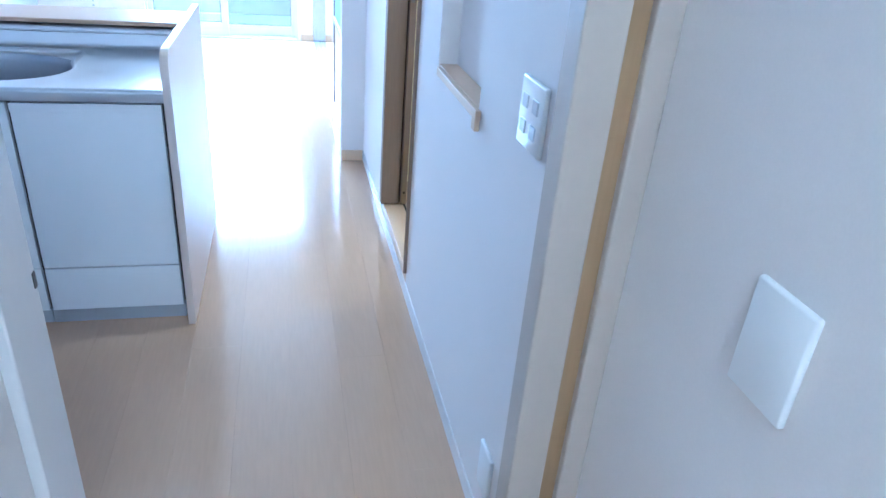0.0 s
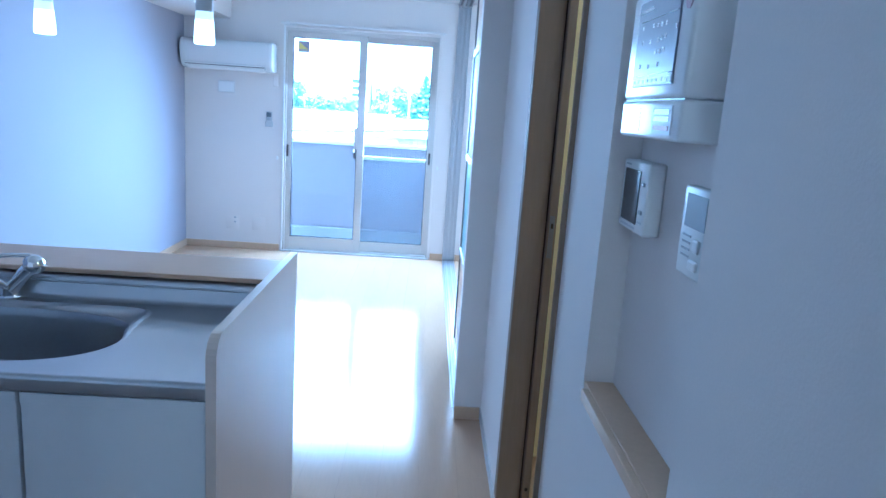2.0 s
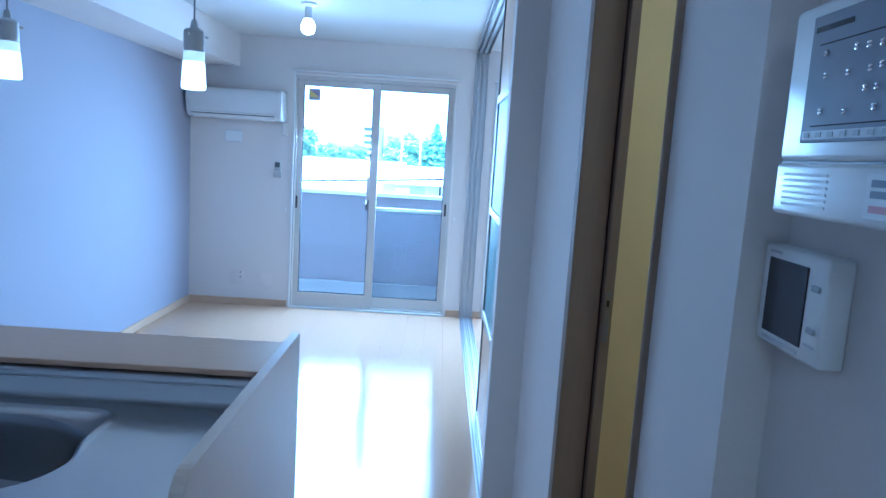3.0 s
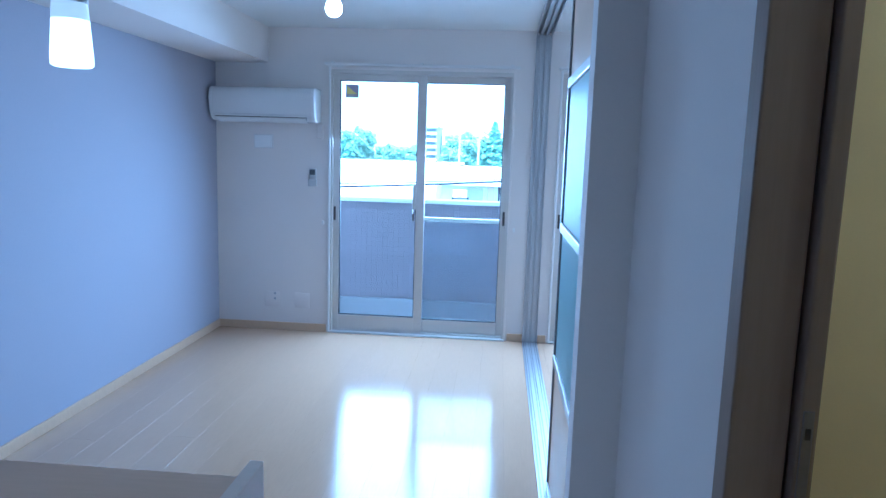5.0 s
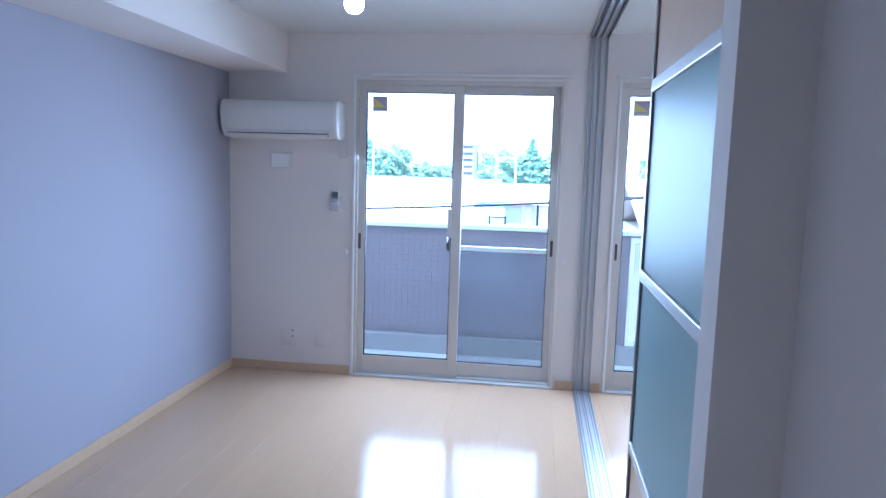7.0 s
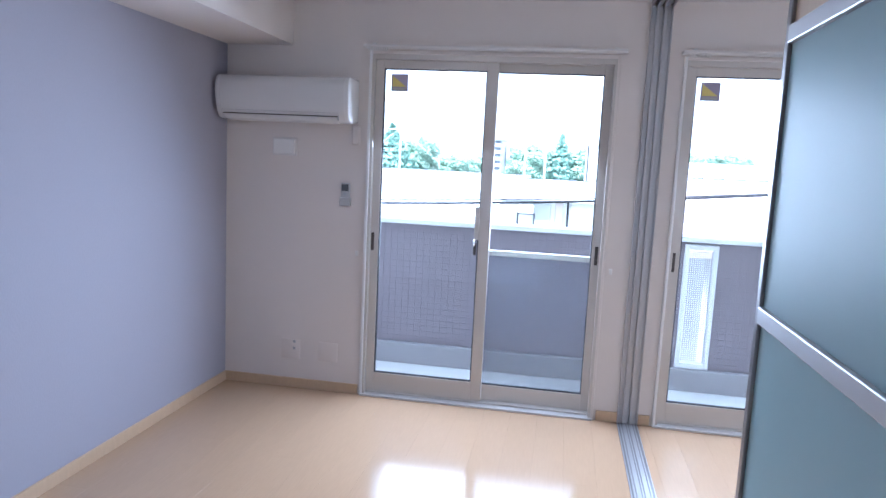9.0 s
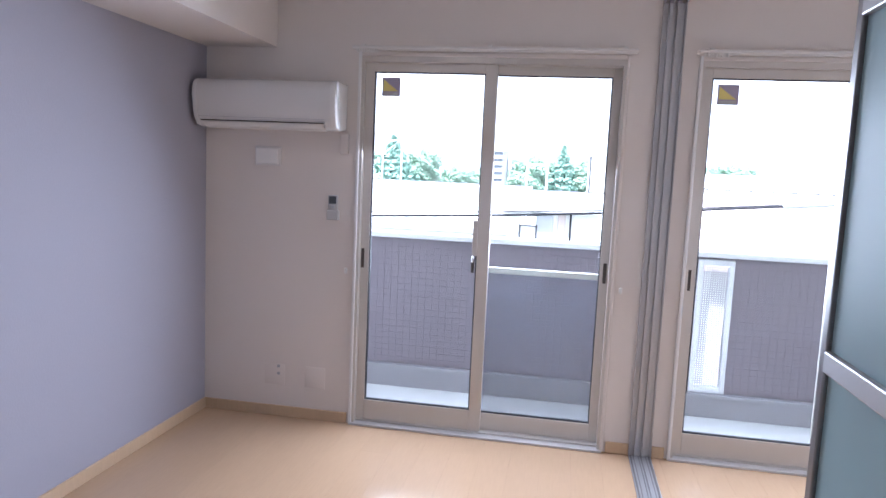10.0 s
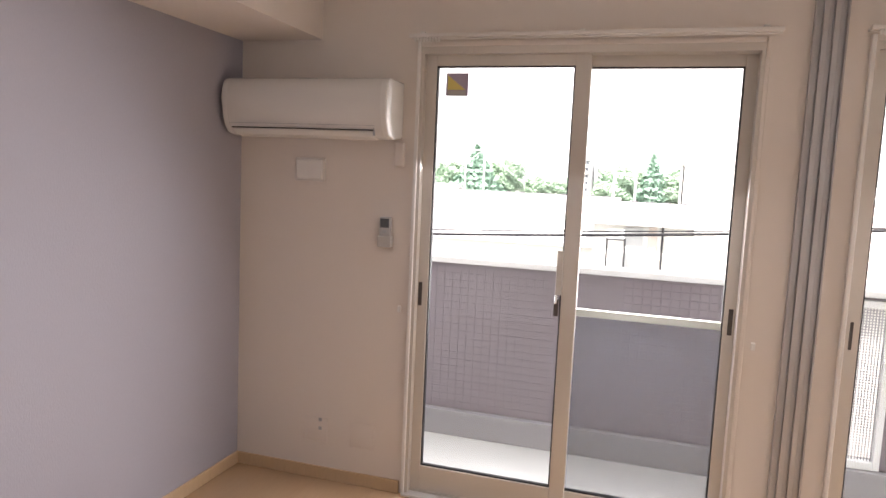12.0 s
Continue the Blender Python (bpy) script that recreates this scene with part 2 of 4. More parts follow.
def prism(outline, axis, a, b):
    """An outline of (u, v) pairs drawn out along axis from a to b: x uses (y, z), y uses (x, z), z uses (x, y)."""
    bm = bmesh.new()
    def at(u, v, w):
        return {"x": (w, u, v), "y": (u, w, v), "z": (u, v, w)}[axis]
    r0 = [bm.verts.new(at(u, v, a)) for u, v in outline]
    r1 = [bm.verts.new(at(u, v, b)) for u, v in outline]
    n = len(outline)
    for i in range(n):
        bm.faces.new((r0[i], r0[(i + 1) % n], r1[(i + 1) % n], r1[i]))
    bm.faces.new(r0[::-1])
    bm.faces.new(r1)
    return bm


def part(name, bm, mat, parent=None, label="", smooth=False):
    """Links a bmesh in world places as one mesh object under parent."""
    o = origin(parent)
    bmesh.ops.translate(bm, verts=bm.verts, vec=-o)
    bmesh.ops.recalc_face_normals(bm, faces=bm.faces)
    me = bpy.data.meshes.new(name)
    bm.to_mesh(me)
    bm.free()
    if smooth:
        for f in me.polygons:
            f.use_smooth = True
        me.set_sharp_from_angle(angle=radians(40))
    me.materials.append(mat)
    ob = new(name, me)
    ob.parent = parent
    if label:
        ob["label"] = label
    return ob


def thing(name, loc, label, category, group="", kind=""):
    ob = new(name)
    ob.location = loc
    ob.empty_display_size = 0.05
    return tagged(ob, label, category, group, kind)


def structure(name, bm, mat, label, category):
    return tagged(part(name, bm, mat), label, category, kind="structure")


# ---- rooms ----
H = 2.32            # ceiling
XW, XE = -1.955, 2.55   # living room's west wall, second room's east wall
XR = 0.585          # face of the wall along the passage
YN = 8.85           # window wall
YD = 2.65          # doorway to the hall
W1 = (-1.056, 0.306)    # first window
W2 = (0.664, 2.110)     # second window
WTOP = 2.02

floor = structure("floor", boxes((XW - 0.1, XE + 0.1, 0.1, 9.0, -0.20, -0.006)), GROOVE, "floor of pale maple laminate planks, glossy and clean", "floor")
north = structure("wall_north", boxes(
    (XW - 0.12, W1[0], YN, YN + 0.13, -0.2, H), (W1[0], W1[1], YN, YN + 0.13, WTOP, H), (W1[1], W2[0], YN, YN + 0.13, -0.2, H),
    (W2[0], W2[1], YN, YN + 0.13, WTOP, H), (W2[1], XE + 0.12, YN, YN + 0.13, -0.2, H),
    (W1[0], W1[1], YN, YN + 0.13, -0.2, -0.004), (W2[0], W2[1], YN, YN + 0.13, -0.2, -0.004)), WALL, "white wallpapered wall with two balcony windows", "wall")
structure("wall_west", boxes((XW - 0.12, XW, YD + 0.11, YN, -0.01, H)), ACCENT, "lavender-grey wallpapered accent wall", "wall")
structure("wall_east", boxes((XE, XE + 0.12, 5.70, YN, -0.01, H)), WALL, "plain white wall of the second room", "wall")
PD = (4.01, 4.668)   # pocket door opening
NI, ND = (3.275, 3.714), 0.055    # niche and its depth
structure("wall_passage", boxes(
    (XR, XR + 0.16, YD + 0.05, NI[0], -0.01, H), (XR, XR + 0.16, NI[0], NI[1], -0.01, 0.912), (XR, XR + 0.16, NI[0], NI[1], 1.86, H),
    (XR + ND, XR + 0.16, NI[0], NI[1], 0.912, 1.86), (XR, XR + 0.16, NI[1], PD[0], -0.01, H),
    (XR, XR + 0.16, PD[0], PD[1], 2.02, H), (XR, XR + 0.066, PD[1], 5.483, -0.01, H), (XR + 0.118, XR + 0.16, 5.17, 5.483, -0.01, H)), WALL,
    "white wallpapered passage wall with a niche and a pocket door", "wall")
structure("wall_stub", boxes((0.462, XR + 0.16, 5.483, 5.585, -0.01, H)), WALL, "white wall end where the partition begins", "wall")
structure("wall_washroom", boxes((XR + 0.16, 2.4, 5.16, 5.26, -0.01, H), (2.4, 2.5, 3.0, 5.26, -0.01, H), (XR + 0.16, 2.5, 2.9, 3.0, -0.01, H)), CREAM, "cream wallpapered washroom walls", "wall")
structure("wall_between_rooms", boxes((XR + 0.16, XE + 0.12, 5.58, 5.70, -0.01, H)), WALL, "white wall at the back of the second room", "wall")
structure("wall_south", boxes((XW - 0.12, -0.25, YD, YD + 0.11, -0.01, H), (-0.25, 0.647, YD + 0.01, YD + 0.11, 2.06, H)), WALL, "white wall with the doorway to the hall", "wall")
structure("wall_hall_east", boxes((0.647, 0.93, 0.1, YD + 0.05, -0.01, H)), WALL, "white wallpapered hall wall", "wall")
structure("wall_hall_west", boxes((-0.55, -0.185, 0.1, YD - 0.012, -0.01, H)), WALL, "white wallpapered hall wall", "wall")
structure("wall_hall_end", boxes((-0.55, 0.93, 0.0, 0.1, -0.01, H)), WALL, "white wall closing the hall", "wall")
structure("ceiling", boxes((XW - 0.12, XE + 0.12, 0.0, YN + 0.13, H, H + 0.15)), CEIL, "plain white papered ceiling", "ceiling")
structure("beam", boxes((XW, -1.54, YD + 0.11, YN, 2.06, H)), WALL, "boxed white beam along the accent wall", "beam")

BH = 0.060
structure("baseboard_west", boxes((XW, XW + 0.012, YD + 0.11, YN, 0, BH), bevel=0.003), TRIMWOOD, "pale wood baseboard", "baseboard")
structure("baseboard_north", boxes((XW + 0.012, W1[0] - 0.03, YN - 0.012, YN, 0, BH), (W1[1] + 0.03, 0.455, YN - 0.012, YN, 0, BH), (0.572, W2[0] - 0.03, YN - 0.012, YN, 0, BH), bevel=0.003), TRIMWOOD, "pale wood baseboard", "baseboard")
SZ = 0.100          # the pocket door's sill stands as high as the white baseboard
structure("baseboard_passage", boxes((XR - 0.004, XR, YD + 0.05, 5.483, 0, 0.06), bevel=0.003), WHITETRIM, "white painted baseboard of the passage", "baseboard")
structure("baseboard_stub", boxes((0.462, XR - 0.005, 5.471, 5.483, 0, BH), bevel=0.003), TRIMWOOD, "pale wood baseboard", "baseboard")


# ---- hall doorway ----
door = thing("door_frame", (0.2, YD, 0), "off-white door frame of the hall doorway with brown seal", "door frame", kind="structure")
part("jamb", boxes((0.520, 0.581, YD - 0.002, YD + 0.05, 0, 2.04), bevel=0.003), PALEJAMB, door)
part("seal", boxes((0.581, 0.609, YD + 0.006, YD + 0.05, 0, 2.04)), BROWNSTRIP, door, "brown wooden rebate strip")
part("casing", boxes((0.609, 0.647, YD - 0.010, YD + 0.05, 0, 2.06), bevel=0.004), PALEJAMB, door)
# whiter than the right jamb: the stronger light here is in its colour
left = part("jamb", boxes((-0.25, -0.168, YD - 0.010, YD + 0.112, 0, 2.04), bevel=0.003), WHITETRIM, door)
part("strike_plate", boxes((-0.168, -0.1665, YD + 0.098, YD + 0.107, 0.822, 0.845)), HANDLE, left, "small dark strike plate")
part("head", boxes((-0.168, 0.520, YD, YD + 0.11, 2.0, 2.06)), PALEJAMB, door)


# ---- pocket door ----
def pocket_door():
    t = thing("pocket_door", (XR, 4.5, 0), "brown-cased pocket door slid open into the wall", "door")
    part("casing", boxes((XR - 0.012, XR + 0.068, PD[1] - 0.025, PD[1] + 0.025, SZ, 2.03), bevel=0.003), BROWNWOOD, t)
    part("casing", boxes((XR - 0.012, XR + 0.16, PD[0] - 0.002, PD[0] + 0.008, SZ, 2.03), bevel=0.003), BROWNWOOD, t)
    part("head", boxes((XR - 0.012, XR + 0.16, PD[0] + 0.008, PD[1] - 0.025, 1.99, 2.03), bevel=0.003), BROWNWOOD, t)
    part("sill", boxes((XR + 0.001, XR + 0.16, PD[0] + 0.001, PD[1] - 0.001, 0.0, SZ - 0.001), bevel=0.002), TRIMWOOD, t, "pale wooden sill with a dark track")
    part("track", boxes((XR + 0.088, XR + 0.096, PD[0] + 0.05, PD[1] - 0.002, SZ - 0.0012, SZ + 0.0005)), DARKGAP, t)
    leaf = part("leaf", boxes((XR + 0.074, XR + 0.100, PD[1] - 0.040, PD[1] + 0.62, SZ + 0.003, 1.985), bevel=0.003), BROWNWOOD, t, "brown wooden sliding leaf")
    # solid near-black strip fills the slot in place of its shade
    part("slot_shade_strip", boxes((XR + 0.0682, XR + 0.0738, PD[1] - 0.012, PD[1] + 0.012, SZ, 1.985)), DARKGAP, t, "near-black strip painting the slot's shade beside the leaf")
    part("bolt", boxes((XR + 0.082, XR + 0.092, PD[1] - 0.0435, PD[1] - 0.039, SZ + 0.055, SZ + 0.066), bevel=0.002), DARKGAP, leaf, "dark bottom bolt")
    part("latch", boxes((XR + 0.078, XR + 0.093, PD[1] - 0.0425, PD[1] - 0.039, 0.965, 1.10), bevel=0.001), ALUDARK, leaf, "small metal latch plate")
    part("latch_hole", boxes((XR + 0.082, XR + 0.089, PD[1] - 0.044, PD[1] - 0.0422, 1.060, 1.076)), DARKGAP, leaf)
    return t


pocket_door()

wl = thing("washroom_lamp", (1.5, 4.3, H), "round warm ceiling lamp in the washroom, lit", "ceiling lamp")
part("base", lathe(1.5, 4.3, [(0.13, H), (0.13, H - 0.02), (0.12, H - 0.025)], 28), PLASTIC, wl, smooth=True)
part("shade", lathe(1.5, 4.3, [(0.12, H - 0.02), (0.115, H - 0.06), (0.08, H - 0.085), (0.02, H - 0.092)], 28), WARMLAMP, wl, "lit opal shade", smooth=True)
# Out-of-view lamp, added to lift the brightness of the hall and passage.
hl = thing("added_hall_lamp", (0.2, 0.9, H), "added round opal ceiling lamp, unseen, brightening the hall", "ceiling lamp")
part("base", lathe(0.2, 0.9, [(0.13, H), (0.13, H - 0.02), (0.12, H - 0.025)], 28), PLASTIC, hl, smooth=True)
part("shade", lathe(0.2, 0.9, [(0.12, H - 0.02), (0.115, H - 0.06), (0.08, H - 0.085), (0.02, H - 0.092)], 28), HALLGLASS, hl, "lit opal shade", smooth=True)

# ---- niche and fittings on the passage wall ----
ledge = thing("niche_ledge", (XR, 3.52, 0.917), "pale wood ledge at the foot of the wall niche", "shelf")
part("board", boxes((XR + 0.001, XR + ND, NI[0] + 0.001, NI[1] - 0.001, 0.912, 0.930), (XR - 0.012, XR + 0.001, NI[0] - 0.020, NI[1] - 0.036, 0.908, 0.930), bevel=0.002), TRIMWOOD, ledge)
part("end_lip", boxes((XR - 0.014, XR - 0.002, NI[0] - 0.023, NI[0] + 0.005, 0.885, 0.932), bevel=0.002), TRIMWOOD, ledge)


def alarm_panel():
    x1, x0, y0, y1 = XR + ND, 0.578, 3.378, 3.638
    t = thing("alarm_panel", (x1, 3.515, 1.3810), "white plastic home control panel with grey legend plate", "control panel")
    body = part("housing", boxes((x0, x1, y0, y1, 1.4350, 1.5870), bevel=0.007, segments=3), PLASTIC, t, smooth=True)
    part("seam", boxes((x0 + 0.003, x1, y0 + 0.003, y1 - 0.003, 1.4315, 1.4355)), GREYPLASTIC, t)
    part("lower_cover", boxes((x0 - 0.001, x1, y0, y1, 1.3810, 1.4338), bevel=0.005, segments=3), PLASTIC, t, smooth=True)
    part("legend_plate", boxes((x0 - 0.0025, x0 + 0.002, y0 + 0.043, y1 - 0.043, 1.4530, 1.5730), bevel=0.001), LEGEND, body, "grey glossy legend plate")
    part("legend_strip", boxes((x0 - 0.0035, x0 - 0.002, y0 + 0.048, y1 - 0.048, 1.4560, 1.4640)), KEYGREY, body)
    part("emblem", tube([(x0 + 0.002, y0 + 0.018, 1.552), (x0 - 0.0015, y0 + 0.018, 1.552)], 0.011, 20), EMBLEM, body, "round dull pink emblem")
    part("sticker", boxes((x0 - 0.0025, x0 - 0.0005, y0 + 0.026, y0 + 0.100, 1.3890, 1.4260)), WHITEINK, t, "white sticker with red and grey bars")
    for z, m in ((1.4180, LEGEND), (1.4090, LEGEND), (1.3970, REDINK)):
        part("sticker_bar", boxes((x0 - 0.0033, x0 - 0.0024, y0 + 0.034, y0 + 0.092, z - 0.003, z + 0.003)), m, t)
    for z in range(6):
        part("grille_rib", boxes((x0 - 0.0018, x0 - 0.0005, y0 + 0.16, y1 - 0.02, 1.3910 + 0.006 * z, 1.3935 + 0.006 * z)), PLASTIC, t)
    part("legend_header", boxes((x0 - 0.0032, x0 - 0.002, y0 + 0.15, y1 - 0.050, 1.5570, 1.5620)), SCREENDARK, body)
    for y, z in ((0.188, 1.536), (0.141, 1.535), (0.123, 1.534), (0.105, 1.533), (0.088, 1.533), (0.048, 1.525), (0.185, 1.515), (0.149, 1.514), (0.117, 1.514), (0.102, 1.515), (0.086, 1.516),
                 (0.121, 1.498), (0.105, 1.498), (0.088, 1.499), (0.186, 1.482), (0.147, 1.480), (0.105, 1.481)):
        bm = bmesh.new()
        for d in (-0.0017, 0.0017):
            bmesh.ops.create_uvsphere(bm, u_segments=8, v_segments=6, radius=0.0019, matrix=pose(x0 - 0.003, y0 + y, z + d) @ Matrix.Diagonal((0.6, 1.6, 0.8, 1)))
        part("button", bm, CHROME, body, smooth=True)
    for z in (1.5445, 1.4685):
        part("legend_line", boxes((x0 - 0.0032, x0 - 0.002, y0 + 0.046, y1 - 0.060, z - 0.0006, z + 0.0006)), SCREENDARK, body)
    for k in range(8):
        part("icon", boxes((x0 - 0.0042, x0 - 0.0034, y0 + 0.058 + 0.020 * k, y0 + 0.067 + 0.020 * k, 1.4575, 1.4625)), GREYPLASTIC, body)
    return t


alarm_panel()


def intercom():
    x1, x0, y0, y1, z0, z1 = XR + ND, 0.612, 3.574, 3.710, 1.227, 1.341
    t = thing("intercom", (x1, 3.62, 1.233), "white video intercom with a dark screen", "intercom")
    body = part("housing", boxes((x0, x1, y0, y1, z0, z1), bevel=0.004, segments=3), PLASTIC, t, smooth=True)
    part("screen", boxes((x0 - 0.0015, x0 + 0.002, y0 + 0.036, y1 - 0.016, z0 + 0.014, z1 - 0.014), bevel=0.001), SCREENDARK, body, "dark glossy screen")
    for z in (0.036, 0.080):
        part("button", boxes((x0 - 0.003, x0 + 0.001, y0 + 0.010, y0 + 0.026, z0 + z - 0.003, z0 + z + 0.004), bevel=0.002), GREYPLASTIC, body, "small grey oval key")
    part("marking", boxes((x0 - 0.0008, x0 + 0.001, y0 + 0.010, y0 + 0.030, z0 + 0.0185, z0 + 0.0215)), KEYGREY, body)
    part("marking", boxes((x0 - 0.0008, x0 + 0.001, y0 + 0.040, y1 - 0.018, z0 + 0.0055, z0 + 0.0095)), KEYGREY, body)
    part("marking", boxes((x0 - 0.0008, x0 + 0.001, y1 - 0.040, y1 - 0.014, z1 - 0.0085, z1 - 0.0055)), GREYPLASTIC, body)
    return t


intercom()


def bath_controller():
    x1, y0, y1, z0, z1 = XR + ND, 3.358, 3.455, 1.205, 1.325
    x0 = x1 - 0.014
    t = thing("water_heater_controller", (x1, 3.40, 1.205), "white water heater controller with a grey display", "controller")
    body = part("housing", boxes((x0, x1, y0, y1, z0, z1), bevel=0.004, segments=3), PLASTIC2, t, smooth=True)
    part("display", boxes((x0 - 0.001, x0 + 0.002, y0 + 0.014, y1 - 0.014, z0 + 0.066, z1 - 0.01)), LCD, body, "grey display")
    for k in range(4):
        part("marking", boxes((x0 - 0.0008, x0 + 0.002, y0 + 0.055, y1 - 0.014, z0 + 0.026 + 0.009 * k, z0 + 0.029 + 0.009 * k)), GREYPLASTIC, body)
    part("button", boxes((x0 - 0.004, x0 + 0.001, y0 + 0.022, y0 + 0.042, z0 + 0.036, z0 + 0.054), bevel=0.003), PLASTIC, body)
    part("button", boxes((x0 - 0.004, x0 + 0.001, y0 + 0.022, y0 + 0.05, z0 + 0.012, z0 + 0.026), bevel=0.003), PLASTIC, body)
    return t


bath_controller()


def switch_plate(x, y0, y1, z0, z1, keys, label):
    """A wall plate on a wall that faces west, with a grid of keys."""
    t = thing("switch_plate", (x, (y0 + y1) / 2, z0), label, "switch")
    part("plate", boxes((x - 0.010, x, y0, y1, z0, z1), bevel=0.004, segments=3), PLASTIC, t, smooth=True)
    for u, v in keys:
        part("key", boxes((x - 0.0125, x - 0.009, y0 + u - 0.013, y0 + u + 0.013, z0 + v - 0.012, z0 + v + 0.012), bevel=0.0015), KEYGREY, t, "pale grey rocker key")
    return t


switch_plate(XR, 2.873, 2.989, 0.957, 1.077, [(0.035, 0.036), (0.035, 0.08), (0.085, 0.036), (0.085, 0.08)], "white wall plate with four grey rocker switches")
switch_plate(0.647, 2.292, 2.382, 0.888, 1.018, [], "plain white hall switch plate, rounded edges")
switch_plate(XR, 2.886, 2.964, 0.150, 0.268, [], "white low wall socket plate by the floor")


# ---- kitchen counter ----
CX = -0.146         # outer face of the end panel
CF, CB = 3.900, 4.774 # front and back
TOPZ = 0.781


def end_panel():
    pts = [(CF, 0.0), (CB, 0.0), (CB, 0.90)]
    r = 0.05
    for k in range(7):
        a = math.pi / 2 + k * math.pi / 12
        pts.append((CF + r + r * math.cos(a), 0.90 - r + r * math.sin(a)))
    t = thing("counter_end_panel", (CX - 0.012, 4.4, 0), "pale beige end panel of the kitchen counter, rounded corner", "panel")
    part("board", prism(pts, "x", CX - 0.022, CX), PANELBOARD, t)
    bm = bmesh.new()
    line = [(CF, 0.0), (CF, 0.90 - r)] + [(CF + r - r * math.cos(k * math.pi / 12), 0.90 - r + r * math.sin(k * math.pi / 12)) for k in range(1, 7)] + [(CB, 0.90)]
    rows = []
    for i, (y, z) in enumerate(line):
        p, q = line[max(i - 1, 0)], line[min(i + 1, len(line) - 1)]
        d = Vector((q[0] - p[0], q[1] - p[1])).normalized()
        ny, nz = -d.y, d.x
        rows.append([bm.verts.new(v) for v in ((CX - 0.0225, y, z), (CX + 0.0005, y, z), (CX + 0.0005, y + 0.0015 * ny, z + 0.0015 * nz), (CX - 0.0225, y + 0.0015 * ny, z + 0.0015 * nz))])
    for a, b in zip(rows, rows[1:]):
        for i in range(4):
            bm.faces.new((a[i], a[(i + 1) % 4], b[(i + 1) % 4], b[i]))
    part("edge_band", bm, EDGEBAND, t, "pale edge band")
    return t


end_panel()


def cabinet(x0, x1, label):
    """One base unit with a hinged door, a bottom drawer and a plinth."""
    t = thing("base_cabinet", ((x0 + x1) / 2, 4.2, 0), label, "cabinet", "kitchen base cabinets")
    y = 3.945
    # body is near-black so the gaps round the doors look shaded
    part("body", boxes((x0, x1, y + 0.036, 4.46, 0.050, 0.60)), DARKGAP, t)
    d = part("door", boxes((x0 + 0.003, x1 - 0.003, y, y + 0.02, 0.206, 0.735), bevel=0.002), CABINET, t)
    part("finger_rail", boxes((x0 + 0.003, x1 - 0.003, y - 0.003, y, 0.711, 0.737), bevel=0.001), CABINET, d, "moulded finger pull along the top")
    part("drawer_front", boxes((x0 + 0.003, x1 - 0.003, y, y + 0.02, 0.050, 0.202), bevel=0.002), CABINET, t)
    # added strip: the shade of the gap below the worktop, as colour
    part("gap_shade_strip", boxes((x0, x1, y + 0.022, y + 0.034, 0.61, 0.7395)), DARKGAP, t, "near-black strip painting the gap's shade under the worktop")
    part("plinth", boxes((x0, x1, y + 0.008, y + 0.030, 0, 0.049)), PLINTH, t, "grey plinth")
    return t


CABS = [(-0.590, -0.181), (-1.05, -0.593), (-1.505, -1.053), (-1.95, -1.508)]
for a, b in CABS:
    cabinet(a, b, "white laminate base cabinet with hinged door and drawer")


